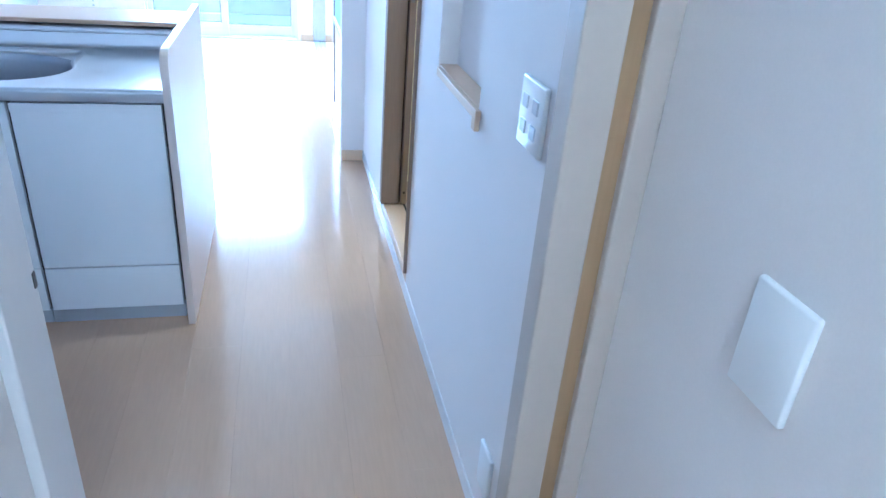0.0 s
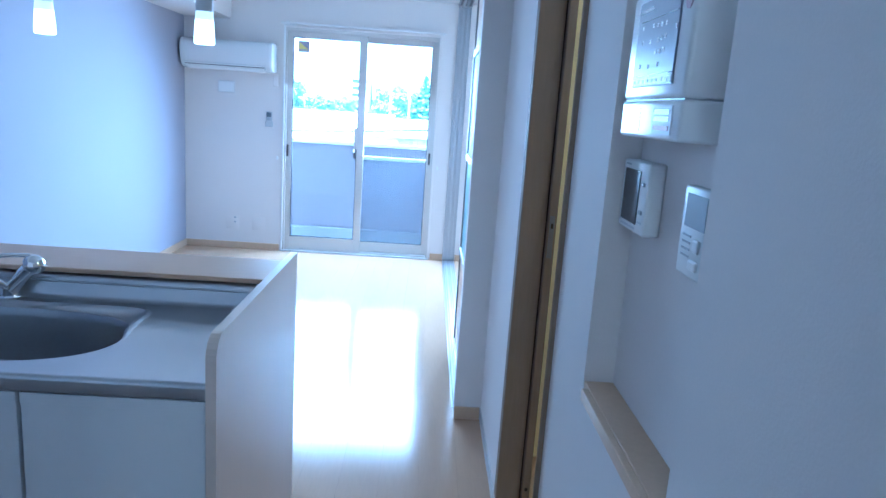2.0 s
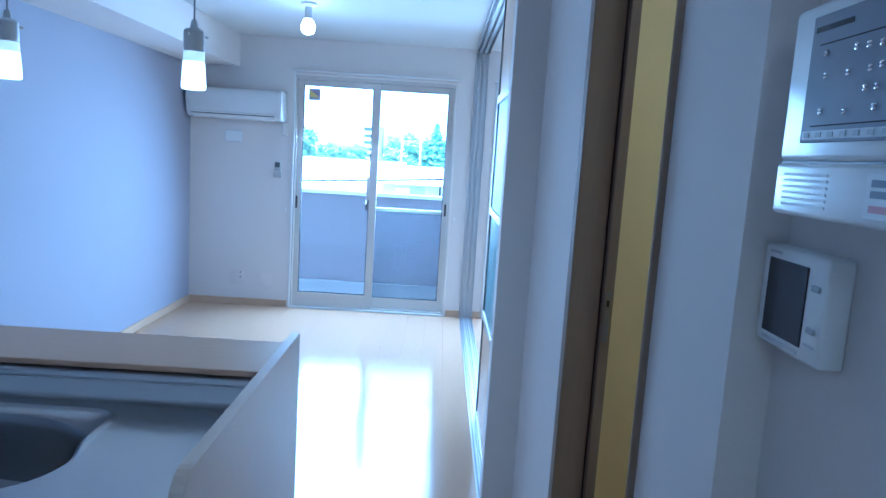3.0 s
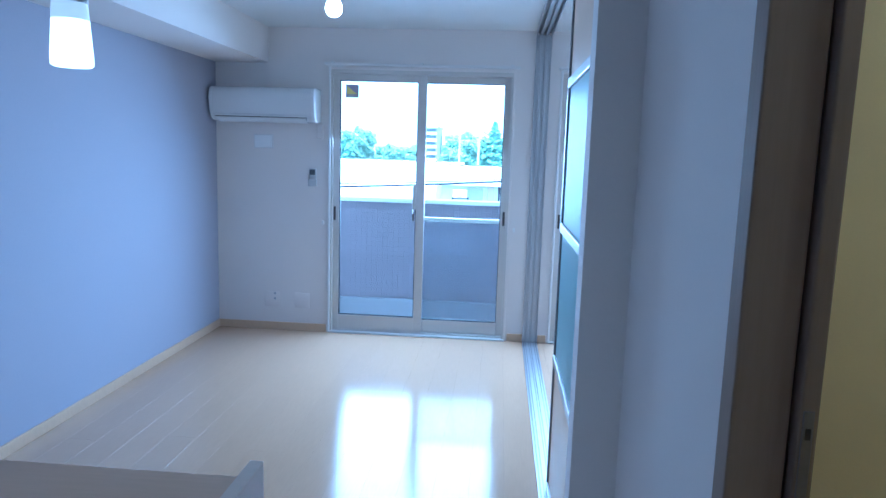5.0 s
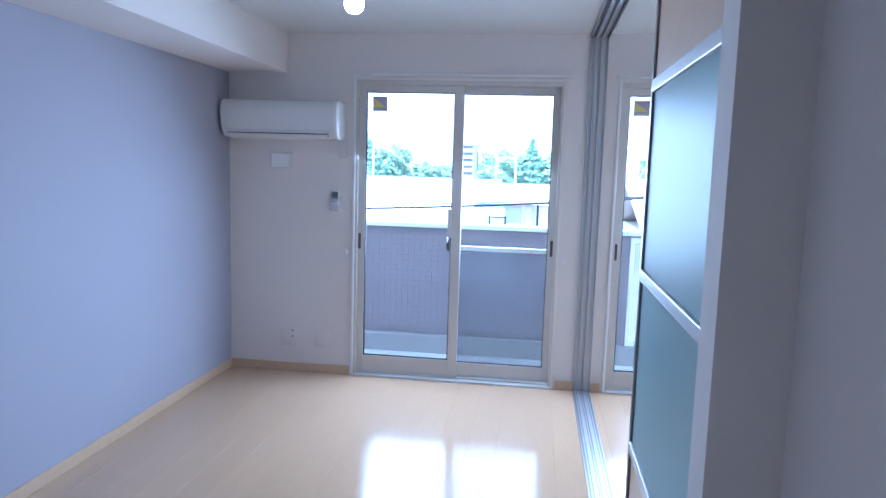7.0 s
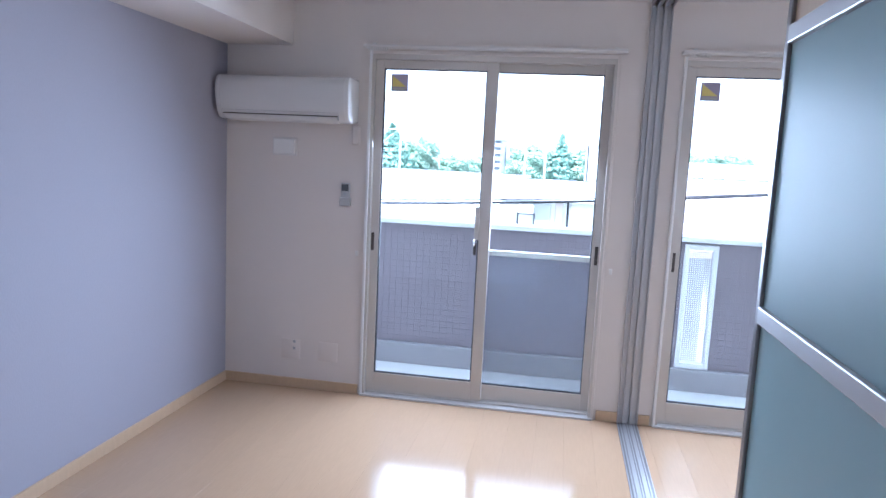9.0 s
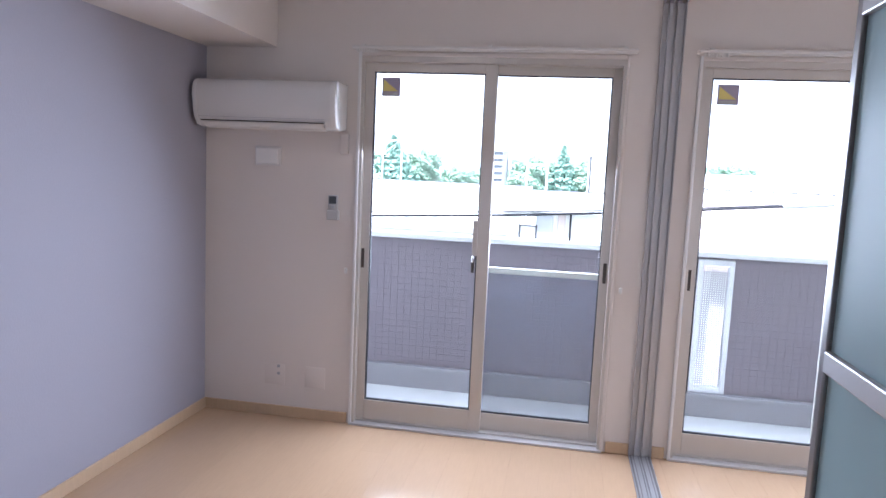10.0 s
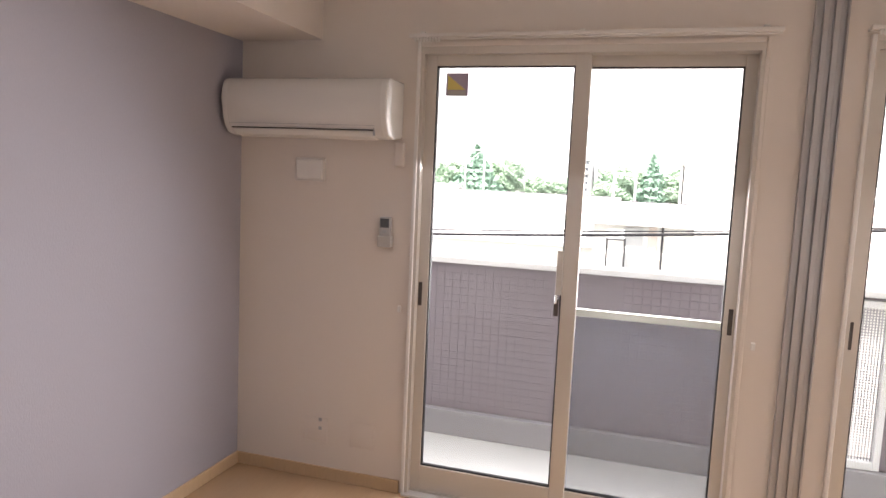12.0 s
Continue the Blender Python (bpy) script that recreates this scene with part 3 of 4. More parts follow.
def steel_worktop():
    """Pressed steel top with a rounded basin, a rolled front edge and a stepped back."""
    t = thing("steel_worktop", (-1.0, 4.2, 0.76), "brushed stainless steel worktop with rounded sink basin", "worktop")
    x0, x1, y0, y1 = XW, CX - 0.024, 3.947, 4.500
    n = 96
    cx, cy, a, b = -0.845, 4.198, 0.372, 0.205
    def oval(k, grow=1.0, dz=0.0):
        u = 2 * math.pi * k / n
        c, q = math.cos(u), math.sin(u)
        f = (abs(c) ** 2.6 + abs(q) ** 2.6) ** (-1 / 2.6)
        return Vector((cx + a * grow * f * c, cy + b * grow * f * q, TOPZ + dz))
    def deck(k, grow, dz):
        """The pressed rim: squared off and wide behind the basin, running into its lip in front."""
        u = 2 * math.pi * k / n
        c, q = math.cos(u), math.sin(u)
        f = (abs(c) ** 12 + abs(q) ** 12) ** (-1 / 12)
        back = Vector((cx + (a - 0.012) * grow * f * c, cy + 0.238 * grow * f * q, TOPZ + dz))
        w = min(1.0, max(0.0, (q + 0.15) / 0.6))
        w = w * w * (3 - 2 * w)
        return oval(k, 1.0 + 0.35 * (grow - 0.93), dz * w).lerp(back, w)
    def rect(k):
        u = 2 * math.pi * k / n
        c, q = math.cos(u), math.sin(u)
        f = min((x1 - cx) / c if c > 1e-9 else ((x0 - cx) / c if c < -1e-9 else 1e9), (y1 - cy) / q if q > 1e-9 else ((y0 - cy) / q if q < -1e-9 else 1e9))
        return Vector((cx + f * c, cy + f * q, TOPZ))
    edge = [rect(k) for k in range(n)]
    for corner in (Vector((x, y, TOPZ)) for x in (x0, x1) for y in (y0, y1)):
        edge[min(range(n), key=lambda k: (edge[k] - corner).length)] = corner
    bm = bmesh.new()
    loops = [[bm.verts.new(p) for p in edge]]
    for g, dz in ((1.03, 0.0), (1.015, 0.001), (1.0, 0.006), (0.985, 0.006), (0.965, -0.001), (0.955, -0.003)):
        loops.append([bm.verts.new(deck(k, g, dz)) for k in range(n)])
    loops.append([bm.verts.new(oval(k, 1.0, -0.006)) for k in range(n)])
    for p, q in zip(loops, loops[1:]):
        for i in range(n):
            bm.faces.new((p[i], p[(i + 1) % n], q[(i + 1) % n], q[i]))
    part("top", bm, STEEL, t, smooth=True)
    bm = bmesh.new()
    bowl = []
    for g, dz in ((1.0, -0.006), (0.985, -0.014), (0.968, -0.03), (0.95, -0.10), (0.90, -0.155), (0.79, -0.172), (0.2, -0.178)):
        bowl.append([bm.verts.new(oval(k, g, dz)) for k in range(n)])
    for p, q in zip(bowl, bowl[1:]):
        for i in range(n):
            bm.faces.new((p[i], p[(i + 1) % n], q[(i + 1) % n], q[i]))
    bm.faces.new(bowl[-1])
    basin = part("basin", bm, BOWLSTEEL, t, "deep satin steel basin", smooth=True)
    part("drain_ring", lathe(-0.745, 4.30, [(0.078, TOPZ - 0.179), (0.078, TOPZ - 0.172), (0.070, TOPZ - 0.168), (0.058, TOPZ - 0.174), (0.0555, TOPZ - 0.179)], 32), STEEL, basin, smooth=True)
    part("drain_cap", lathe(-0.745, 4.30, [(0.055, TOPZ - 0.177), (0.050, TOPZ - 0.166), (0.02, TOPZ - 0.163)], 28), PLINTH, basin, "dark drain cover", smooth=True)
    pts = [(y0, TOPZ)]
    for k in range(1, 7):
        u = math.pi / 2 + k * math.pi / 12
        pts.append((y0 + 0.012 * math.cos(u), TOPZ - 0.012 + 0.012 * math.sin(u)))
    pts += [(y0 - 0.012, TOPZ - 0.036), (y0 - 0.006, TOPZ - 0.040), (y0 + 0.02, TOPZ - 0.040), (y0 + 0.02, TOPZ - 0.012), (y0 + 0.002, TOPZ - 0.004)]
    part("front_edge", prism(pts, "x", x0, x1), STEEL, t, smooth=True)
    pts = [(y1 - 0.012, TOPZ + 0.0005), (y1 - 0.006, TOPZ + 0.002), (y1 - 0.001, TOPZ + 0.006), (y1 + 0.002, TOPZ + 0.012), (y1 + 0.004, TOPZ + 0.054), (y1 + 0.007, TOPZ + 0.063), (y1 + 0.012, TOPZ + 0.069), (y1 + 0.03, TOPZ + 0.0755), (y1 + 0.03, TOPZ - 0.01), (y1 - 0.012, TOPZ - 0.01)]
    part("back_step", prism(pts, "x", x0, x1), STEEL, t, smooth=True)
    part("rim_bead", tube([(x0, y1 + 0.0035, TOPZ + 0.050), (x1, y1 + 0.0035, TOPZ + 0.050)], 0.0032, 10), STEEL, t, smooth=True)
    return t


steel_worktop()
shelf = thing("counter_shelf", (-1.05, 4.7, 0.846), "pale wood serving shelf behind the steel worktop", "shelf")
part("board", boxes((XW, CX - 0.023, 4.506, CB - 0.001, 0.857, 0.872), bevel=0.003), SHELFWOOD, shelf)
part("back_panel", boxes((XW, CX - 0.023, CB - 0.03, CB - 0.006, 0, 0.857)), CABINET, shelf)


def faucet():
    """Chrome mixer: flange, leaning body, domed head with a lever, and a low spout."""
    x, y, z = -0.920, 4.475, TOPZ
    hx, hy, hz = -0.838, 4.460, TOPZ + 0.107
    t = thing("faucet", (x, y, z), "chrome single-lever kitchen faucet behind the basin", "faucet")
    part("base", lathe(x, y, [(0.030, z - 0.002), (0.030, z + 0.005), (0.025, z + 0.010), (0.024, z + 0.030), (0.012, z + 0.038)], 28), CHROME, t, smooth=True)
    part("body", tube([(x, y, z + 0.015), (x + 0.02, y - 0.004, z + 0.045), (x + 0.055, y - 0.010, z + 0.082), (hx, hy, hz)], 0.021, 20), CHROME, t, smooth=True)
    part("spout", tube([(x, y - 0.005, z + 0.03), (x - 0.05, y - 0.06, z + 0.085), (x - 0.10, y - 0.12, z + 0.10), (x - 0.13, y - 0.15, z + 0.09), (x - 0.135, y - 0.155, z + 0.07)], 0.012, 14), CHROME, t, smooth=True)
    bm = bmesh.new()
    bmesh.ops.create_uvsphere(bm, u_segments=28, v_segments=16, radius=0.031, matrix=pose(hx, hy, hz, 0, 35, 0) @ Matrix.Diagonal((1, 1, 0.9, 1)))
    head = part("head", bm, CHROME, t, smooth=True)
    part("lever", tube([(hx - 0.01, hy, hz + 0.026), (hx - 0.045, hy - 0.02, hz + 0.030), (hx - 0.09, hy - 0.045, hz + 0.028)], 0.006, 10), CHROME, head, smooth=True)
    return t


faucet()


# ---- lamps ----
def pendant(x, y, zb):
    t = thing("pendant_lamp", (x, y, H), "pendant lamp with lit opal glass and steel cap", "pendant lamp", "pendant lamps over the counter")
    part("canopy", lathe(x, y, [(0.045, H), (0.045, H - 0.012), (0.03, H - 0.022)], 24), PLASTIC, t, smooth=True)
    part("cord", tube([(x, y, H - 0.02), (x, y, zb + 0.17)], 0.0025, 8), GREYPLASTIC, t)
    cap = part("cap", lathe(x, y, [(0.007, zb + 0.178), (0.011, zb + 0.158), (0.022, zb + 0.154), (0.0265, zb + 0.149), (0.0268, zb + 0.098), (0.023, zb + 0.096)], 28), CAPSTEEL, t, "satin steel cap", smooth=True)
    for k in range(3):
        a = k * 2 * math.pi / 3 + 0.5
        part("screw", tube([(x + 0.025 * math.cos(a), y + 0.025 * math.sin(a), zb + 0.138), (x + 0.035 * math.cos(a), y + 0.035 * math.sin(a), zb + 0.138)], 0.003, 8), CHROME, cap)
    part("neck", lathe(x, y, [(0.0255, zb + 0.100), (0.0265, zb + 0.090), (0.0275, zb + 0.072)], 32), NECKGLASS, t, "frosted glass neck", smooth=True)
    part("shade", lathe(x, y, [(0.0275, zb + 0.072), (0.0315, zb + 0.012), (0.031, zb + 0.003), (0.027, zb)], 32), SHADEGLASS, t, "lit opal glass", smooth=True)
    return t


pendant(-0.447, 4.758, 1.550)
pendant(-0.955, 4.79, 1.550)


def ceiling_lamp(x, y):
    t = thing("ceiling_lamp", (x, y, H), "bare round bulb in a small ceiling socket", "ceiling lamp")
    part("base", lathe(x, y, [(0.05, H), (0.05, H - 0.015), (0.042, H - 0.022), (0.025, H - 0.025)], 28), PLASTIC, t, smooth=True)
    part("socket", lathe(x, y, [(0.022, H - 0.022), (0.024, H - 0.06), (0.022, H - 0.098)], 24), ALUGREY, t, smooth=True)
    part("bulb", lathe(x, y, [(0.021, H - 0.098), (0.034, H - 0.112), (0.043, H - 0.135), (0.045, H - 0.155), (0.040, H - 0.175), (0.026, H - 0.190), (0.01, H - 0.195)], 28), BULB, t, "lit bulb", smooth=True)
    return t


ceiling_lamp(-0.68, 7.39)


# ---- windows ----
def balcony_window(x0, x1, label, screen):
    """Two-leaf sliding sash: inner leaf west, outer leaf east, frame, gaskets, handles and crescent lock."""
    t = thing("window_1" if screen else "window_2", ((x0 + x1) / 2, 8.93, 0), label, "window", kind="structure")
    part("window_frame", boxes((x0, x0 + 0.014, YN - 0.012, 9.0, 0.0, WTOP), (x1 - 0.014, x1, YN - 0.012, 9.0, 0.0, WTOP), (x0 + 0.014, x1 - 0.014, YN - 0.012, 9.0, WTOP - 0.03, WTOP), (x0 + 0.014, x1 - 0.014, YN + 0.02, 9.0, -0.003, 0.022)), ALU, t)
    part("window_sill", boxes((x0 - 0.01, x1 + 0.01, YN - 0.03, YN + 0.02, 0.0, 0.012), bevel=0.002), SILL, t, "silver threshold rail")
    part("casing", boxes((x0 - 0.016, x0, YN - 0.022, YN, 0, WTOP + 0.022), bevel=0.003), PLASTIC, t, "white casing")
    part("casing", boxes((x1, x1 + 0.016, YN - 0.013, YN, 0, WTOP + 0.022), bevel=0.003), WALL, t, "white casing")
    part("casing", boxes((x0, x1, YN - 0.013, YN, WTOP, WTOP + 0.022), bevel=0.003), WALL, t, "white casing")
    mid = (x0 + x1) / 2 + 0.006
    for a, b, y in ((x0 + 0.012, mid + 0.034, 8.875), (mid - 0.036, x1 - 0.012, 8.915)):
        sl = (0.048 if screen else 0.045) if y < 8.9 else 0.051
        sr = 0.064 if y < 8.9 else 0.046
        zb = 0.137 if y < 8.9 else 0.117
        leaf = part("sash", boxes((a, a + sl, y, y + 0.032, 0.022, WTOP - 0.022), (b - sr, b, y, y + 0.032, 0.022, WTOP - 0.022),
                                  (a + sl, b - sr, y, y + 0.032, 0.022, zb), (a + sl, b - sr, y, y + 0.032, 1.945, WTOP - 0.022), bevel=0.002, segments=1), ALU, t)
        part("gasket", boxes((a + sl, a + sl + 0.006, y + 0.006, y + 0.026, zb, 1.945), (b - sr - 0.006, b - sr, y + 0.006, y + 0.026, zb, 1.945),
                             (a + sl + 0.006, b - sr - 0.006, y + 0.006, y + 0.026, zb, zb + 0.006), (a + sl + 0.006, b - sr - 0.006, y + 0.006, y + 0.026, 1.939, 1.945)), RUBBER, leaf, "black rubber gasket")
        pane = part("pane", boxes((a + sl + 0.006, b - sr - 0.006, y + 0.014, y + 0.018, zb + 0.006, 1.939)), GLASS, leaf, "clear glass pane")
        pane.visible_shadow = False
        hx = a + 0.014 if y < 8.9 else b - 0.02
        part("pull", boxes((hx - 0.009, hx + 0.009, y - 0.003, y + 0.001, 0.885, 0.992), bevel=0.002), HANDLE, leaf, "dark recessed pull")
    y = 8.875
    lock = part("crescent_lock", boxes((mid - 0.058, mid - 0.038, y - 0.016, y, 0.90, 0.975), bevel=0.004), HANDLE, t, "dark crescent lock with chrome lever")
    part("lock_lever", boxes((mid - 0.054, mid - 0.044, y - 0.03, y - 0.012, 0.955, 0.992), bevel=0.004), CHROME, lock)
    part("stile_cover", boxes((mid - 0.056, mid - 0.030, y - 0.008, y, 0.99, 1.18), bevel=0.002), ALU, t)
    if screen:
        a, b, y = mid - 0.02, x1 - 0.014, 8.958
        scr = part("insect_screen", boxes((a, a + 0.03, y, y + 0.02, 0.022, 1.99), (b - 0.03, b, y, y + 0.02, 0.022, 1.99), (a + 0.03, b - 0.03, y, y + 0.02, 0.022, 0.08), (a + 0.03, b - 0.03, y, y + 0.02, 1.96, 1.99),
                                          (a + 0.03, b - 0.03, y - 0.004, y + 0.02, 0.893, 0.925), bevel=0.002, segments=1), ALU, t, "aluminium insect screen frame with midrail")
        n = part("net", boxes((a + 0.03, b - 0.03, y + 0.009, y + 0.010, 0.08, 0.893)), NET, scr, "fine dark insect net")
        n.visible_shadow = False
    return t


balcony_window(*W1, "two-leaf sliding balcony window in champagne aluminium, shut", True)
balcony_window(*W2, "two-leaf sliding balcony window of the second room, shut", False)


def safety_sticker(x0, z1):
    t = thing("window_sticker", (x0 + 0.05, 8.887, z1 - 0.1), "square yellow and violet safety sticker on the glass", "sticker", "window stickers")
    y = 8.8865
    part("sheet", boxes((x0, x0 + 0.10, y, y + 0.001, z1 - 0.098, z1)), VIOLET, t)
    part("triangle", prism([(x0 + 0.008, z1 - 0.072), (x0 + 0.09, z1 - 0.072), (x0 + 0.008, z1 - 0.01)], "y", y - 0.001, y - 0.0002), YELLOW, t, "yellow triangle")
    part("strip", boxes((x0 + 0.008, x0 + 0.09, y - 0.001, y - 0.0002, z1 - 0.098, z1 - 0.078)), REMOTEGREY, t, "pale lilac strip")
    return t


safety_sticker(-0.955, 1.916)
safety_sticker(0.750, 1.916)


def curtain_rail(x0, x1):
    t = thing("curtain_rail", ((x0 + x1) / 2, YN, 2.07), "white double curtain rail with small runners, empty", "curtain rail", "curtain rails")
    z = 2.044
    part("rail", boxes((x0, x1, YN - 0.045, YN - 0.028, z, z + 0.016), bevel=0.003), SOCKETWHITE, t)
    part("rail", boxes((x0, x1, YN - 0.09, YN - 0.073, z, z + 0.016), bevel=0.003), SOCKETWHITE, t)
    for x in (x0 + 0.06, (x0 + x1) / 2, x1 - 0.06):
        part("bracket", boxes((x - 0.01, x + 0.01, YN - 0.09, YN, z + 0.016, z + 0.024), bevel=0.002), PLASTIC2, t)
    for k in range(9):
        x = x0 + 0.03 + 0.013 * k
        part("runner", boxes((x - 0.004, x + 0.004, YN - 0.086, YN - 0.077, z - 0.018, z + 0.001), bevel=0.001), PLASTIC2, t)
    return t


curtain_rail(-1.090, 0.352)
curtain_rail(0.628, 2.11)


# ---- fittings on the window wall ----
def air_conditioner():
    x0, x1, z0, z1 = -1.925, -1.132, 1.614, 1.866
    t = thing("air_conditioner", ((x0 + x1) / 2, YN, z0), "white wall-mounted split air conditioner, closed", "air conditioner")
    prof = [(YN - 0.002, z0 + 0.01), (YN - 0.10, z0), (YN - 0.155, z0 + 0.012), (YN - 0.182, z0 + 0.045), (YN - 0.196, z0 + 0.09), (YN - 0.204, z0 + 0.16), (YN - 0.203, z1 - 0.050), (YN - 0.197, z1 - 0.028), (YN - 0.184, z1 - 0.011), (YN - 0.160, z1), (YN - 0.002, z1)]
    body = part("body", prism(prof, "x", x0 + 0.028, x1 - 0.028), ACWHITE, t, smooth=True)
    for a, b, out in ((x0, x0 + 0.028, x0), (x1 - 0.028, x1, x1)):
        bm = prism([(y - 0.002 if y < YN - 0.01 else y, z) for y, z in prof], "x", a, b)
        rim = [e for e in bm.edges if all(abs(v.co.x - out) < 1e-5 for v in e.verts)]
        bmesh.ops.bevel(bm, geom=rim, offset=0.009, segments=3, affect="EDGES", profile=0.5)
        part("side_cap", bm, CAPWHITE, t, "glossy rounded white end cap", smooth=True)
    q = [(YN - 0.10, z0 + 0.002), (YN - 0.150, z0 + 0.012), (YN - 0.166, z0 + 0.029), (YN - 0.170, z0 + 0.027), (YN - 0.154, z0 + 0.007), (YN - 0.10, z0 - 0.003)]
    part("flap", prism(q, "x", x0 + 0.045, x1 - 0.075), PLASTIC2, t, "closed air flap")
    part("slit", boxes((x0 + 0.04, x1 - 0.066, YN - 0.181, YN - 0.165, z0 + 0.032, z0 + 0.0362)), DARKGAP, t, "dark outlet slit")
    part("flap_end", boxes((x1 - 0.066, x1 - 0.063, YN - 0.181, YN - 0.165, z0 + 0.012, z0 + 0.050)), GREYPLASTIC, t)
    part("seam", boxes((x0 + 0.030, x1 - 0.06, YN - 0.1885, YN - 0.180, z0 + 0.052, z0 + 0.0535)), GREYPLASTIC, t)
    part("pipe_cover", boxes((-1.165, -1.115, YN - 0.022, YN, 1.50, 1.612), bevel=0.010, segments=4), WALL, t, "short white pipe cover")
    return t


air_conditioner()
vent = thing("air_vent", (-1.59, YN, 1.405), "square white wall vent cover", "vent")
part("frame", boxes((-1.656, -1.502, YN - 0.012, YN, 1.420, 1.527), bevel=0.004), SOCKETWHITE, vent)
part("cover", boxes((-1.646, -1.512, YN - 0.026, YN - 0.010, 1.428, 1.519), bevel=0.006), PLASTIC, vent)

rem = thing("remote_control", (-1.193, YN, 1.144), "grey-white air conditioner remote in its wall holder", "remote control")
body = part("body", boxes((-1.219, -1.166, YN - 0.03, YN - 0.008, 1.148, 1.277), bevel=0.005), REMOTEGREY, rem, smooth=True)
part("display", boxes((-1.213, -1.172, YN - 0.0315, YN - 0.029, 1.230, 1.270)), DARKLCD, body, "dark grey display")
part("button", boxes((-1.203, -1.182, YN - 0.033, YN - 0.029, 1.206, 1.220), bevel=0.002), GREYPLASTIC, body)
part("holder", boxes((-1.224, -1.160, YN - 0.036, YN, 1.142, 1.193), bevel=0.004), REMOTEGREY, rem, "white wall holder")


def wall_socket(x0, x1, z0, z1, holes, label):
    t = thing("wall_socket", ((x0 + x1) / 2, YN, z0), label, "socket")
    part("plate", boxes((x0, x1, YN - 0.003, YN, z0, z1), bevel=0.001), WALL, t, smooth=True)
    for u, v in holes:
        part("slot", boxes((x0 + u - 0.008, x0 + u + 0.008, YN - 0.0045, YN - 0.0025, z0 + v - 0.008, z0 + v + 0.008)), GREYPLASTIC, t, "dark socket slots")
    return t


wall_socket(-1.58, -1.46, 0.18, 0.30, [(0.083, 0.067), (0.083, 0.109)], "white double wall socket near the floor")
wall_socket(-1.34, -1.22, 0.18, 0.30, [], "white blank wall plate near the floor")
for x in (-1.115, 0.355):
    knob = thing("tieback_hook", (x, YN, 0.86), "tiny white curtain tieback hook", "hook", "tieback hooks")
    part("hook", boxes((x - 0.008, x + 0.008, YN - 0.015, YN, 0.85, 0.88), bevel=0.003), PLASTIC, knob)


# ---- sliding partition ----
TX0, TX1 = 0.456, 0.568


post = thing("partition_jamb", ((TX0 + TX1) / 2, YN, 0), "grooved grey aluminium jamb of the sliding partition", "jamb", kind="structure")
part("back", boxes((TX0, TX1, YN - 0.012, YN, 0, H - 0.03)), ALUGREY, post)
top = thing("partition_head", ((TX0 + TX1) / 2, 7.2, H), "grooved dark aluminium ceiling rail of the sliding partition", "rail", kind="structure")
part("back", boxes((TX0, TX1, 5.585, YN, H - 0.012, H)), ALUDARK, top)
sill = thing("partition_floor_track", ((TX0 + TX1) / 2, 7.2, 0), "silver floor track with three dark grooves", "track", kind="structure")
part("back", boxes((TX0, TX1, 5.585, YN - 0.012, -0.005, 0.0015)), ALUDARK, sill)
step = (TX1 - TX0) / 3
for k in range(4):
    x = TX0 + k * step
    w = 0.006 if k in (0, 3) else 0.010
    a, b = max(TX0, x - w), min(TX1, x + w)
    part("rib", boxes((a, b, YN - 0.030, YN - 0.012, 0, H - 0.03), bevel=0.001, segments=1), ALUGREY, post)
    part("rib", boxes((a, b, 5.585, YN, H - 0.032, H - 0.012)), ALUGREY, top)
    part("rib", boxes((a, b, 5.585, YN - 0.012, 0.0015, 0.006)), ALUGREY, sill)
for k in range(3):
    x = TX0 + (k + 0.5) * step
    part("guide", boxes((x - 0.004, x + 0.004, 5.585, YN - 0.012, 0.0015, 0.005)), ALUGREY, sill)


def partition_leaf(x, y0, y1):
    """Tall sliding leaf: slim aluminium frame, crossbars, two frosted panes, wood panels above and below."""
    t = thing("sliding_partition", (x, (y0 + y1) / 2, 0), "tall sliding partition leaf, frosted glass in aluminium frame, slid open", "sliding door", "sliding partition leaves")
    d = 0.013
    z0, z1 = 0.010, H - 0.035
    f = part("stile", boxes((x - d, x + d, y1 - 0.026, y1, z0, z1), bevel=0.003), ALUDARK, t)
    part("stile", boxes((x - d, x + d, y0, y0 + 0.085, z0, z1), bevel=0.003), ALUGREY, t)
    bars = (z0 + 0.02, 0.595, 1.146, 1.716, z1 - 0.02)
    for z in bars:
        part("crossbar", boxes((x - d - 0.003, x + d + 0.003, y0 + 0.085, y1 - 0.026, z - 0.018, z + 0.018), bevel=0.003), ALUGREY, t)
    for k, (a, b) in enumerate(zip(bars, bars[1:])):
        glass = k in (1, 2)
        part("pane" if glass else "panel", boxes((x - 0.005, x + 0.005, y0 + 0.085, y1 - 0.026, a + 0.018, b - 0.018)), FROST if glass else TRIMWOOD, t, "frosted glass pane" if glass else "pale wood panel")
    return t


for k in range(3):
    partition_leaf(TX0 + (k + 0.5) * step + 0.028, 5.592 + 0.004 * k, 6.505 + 0.004 * k)


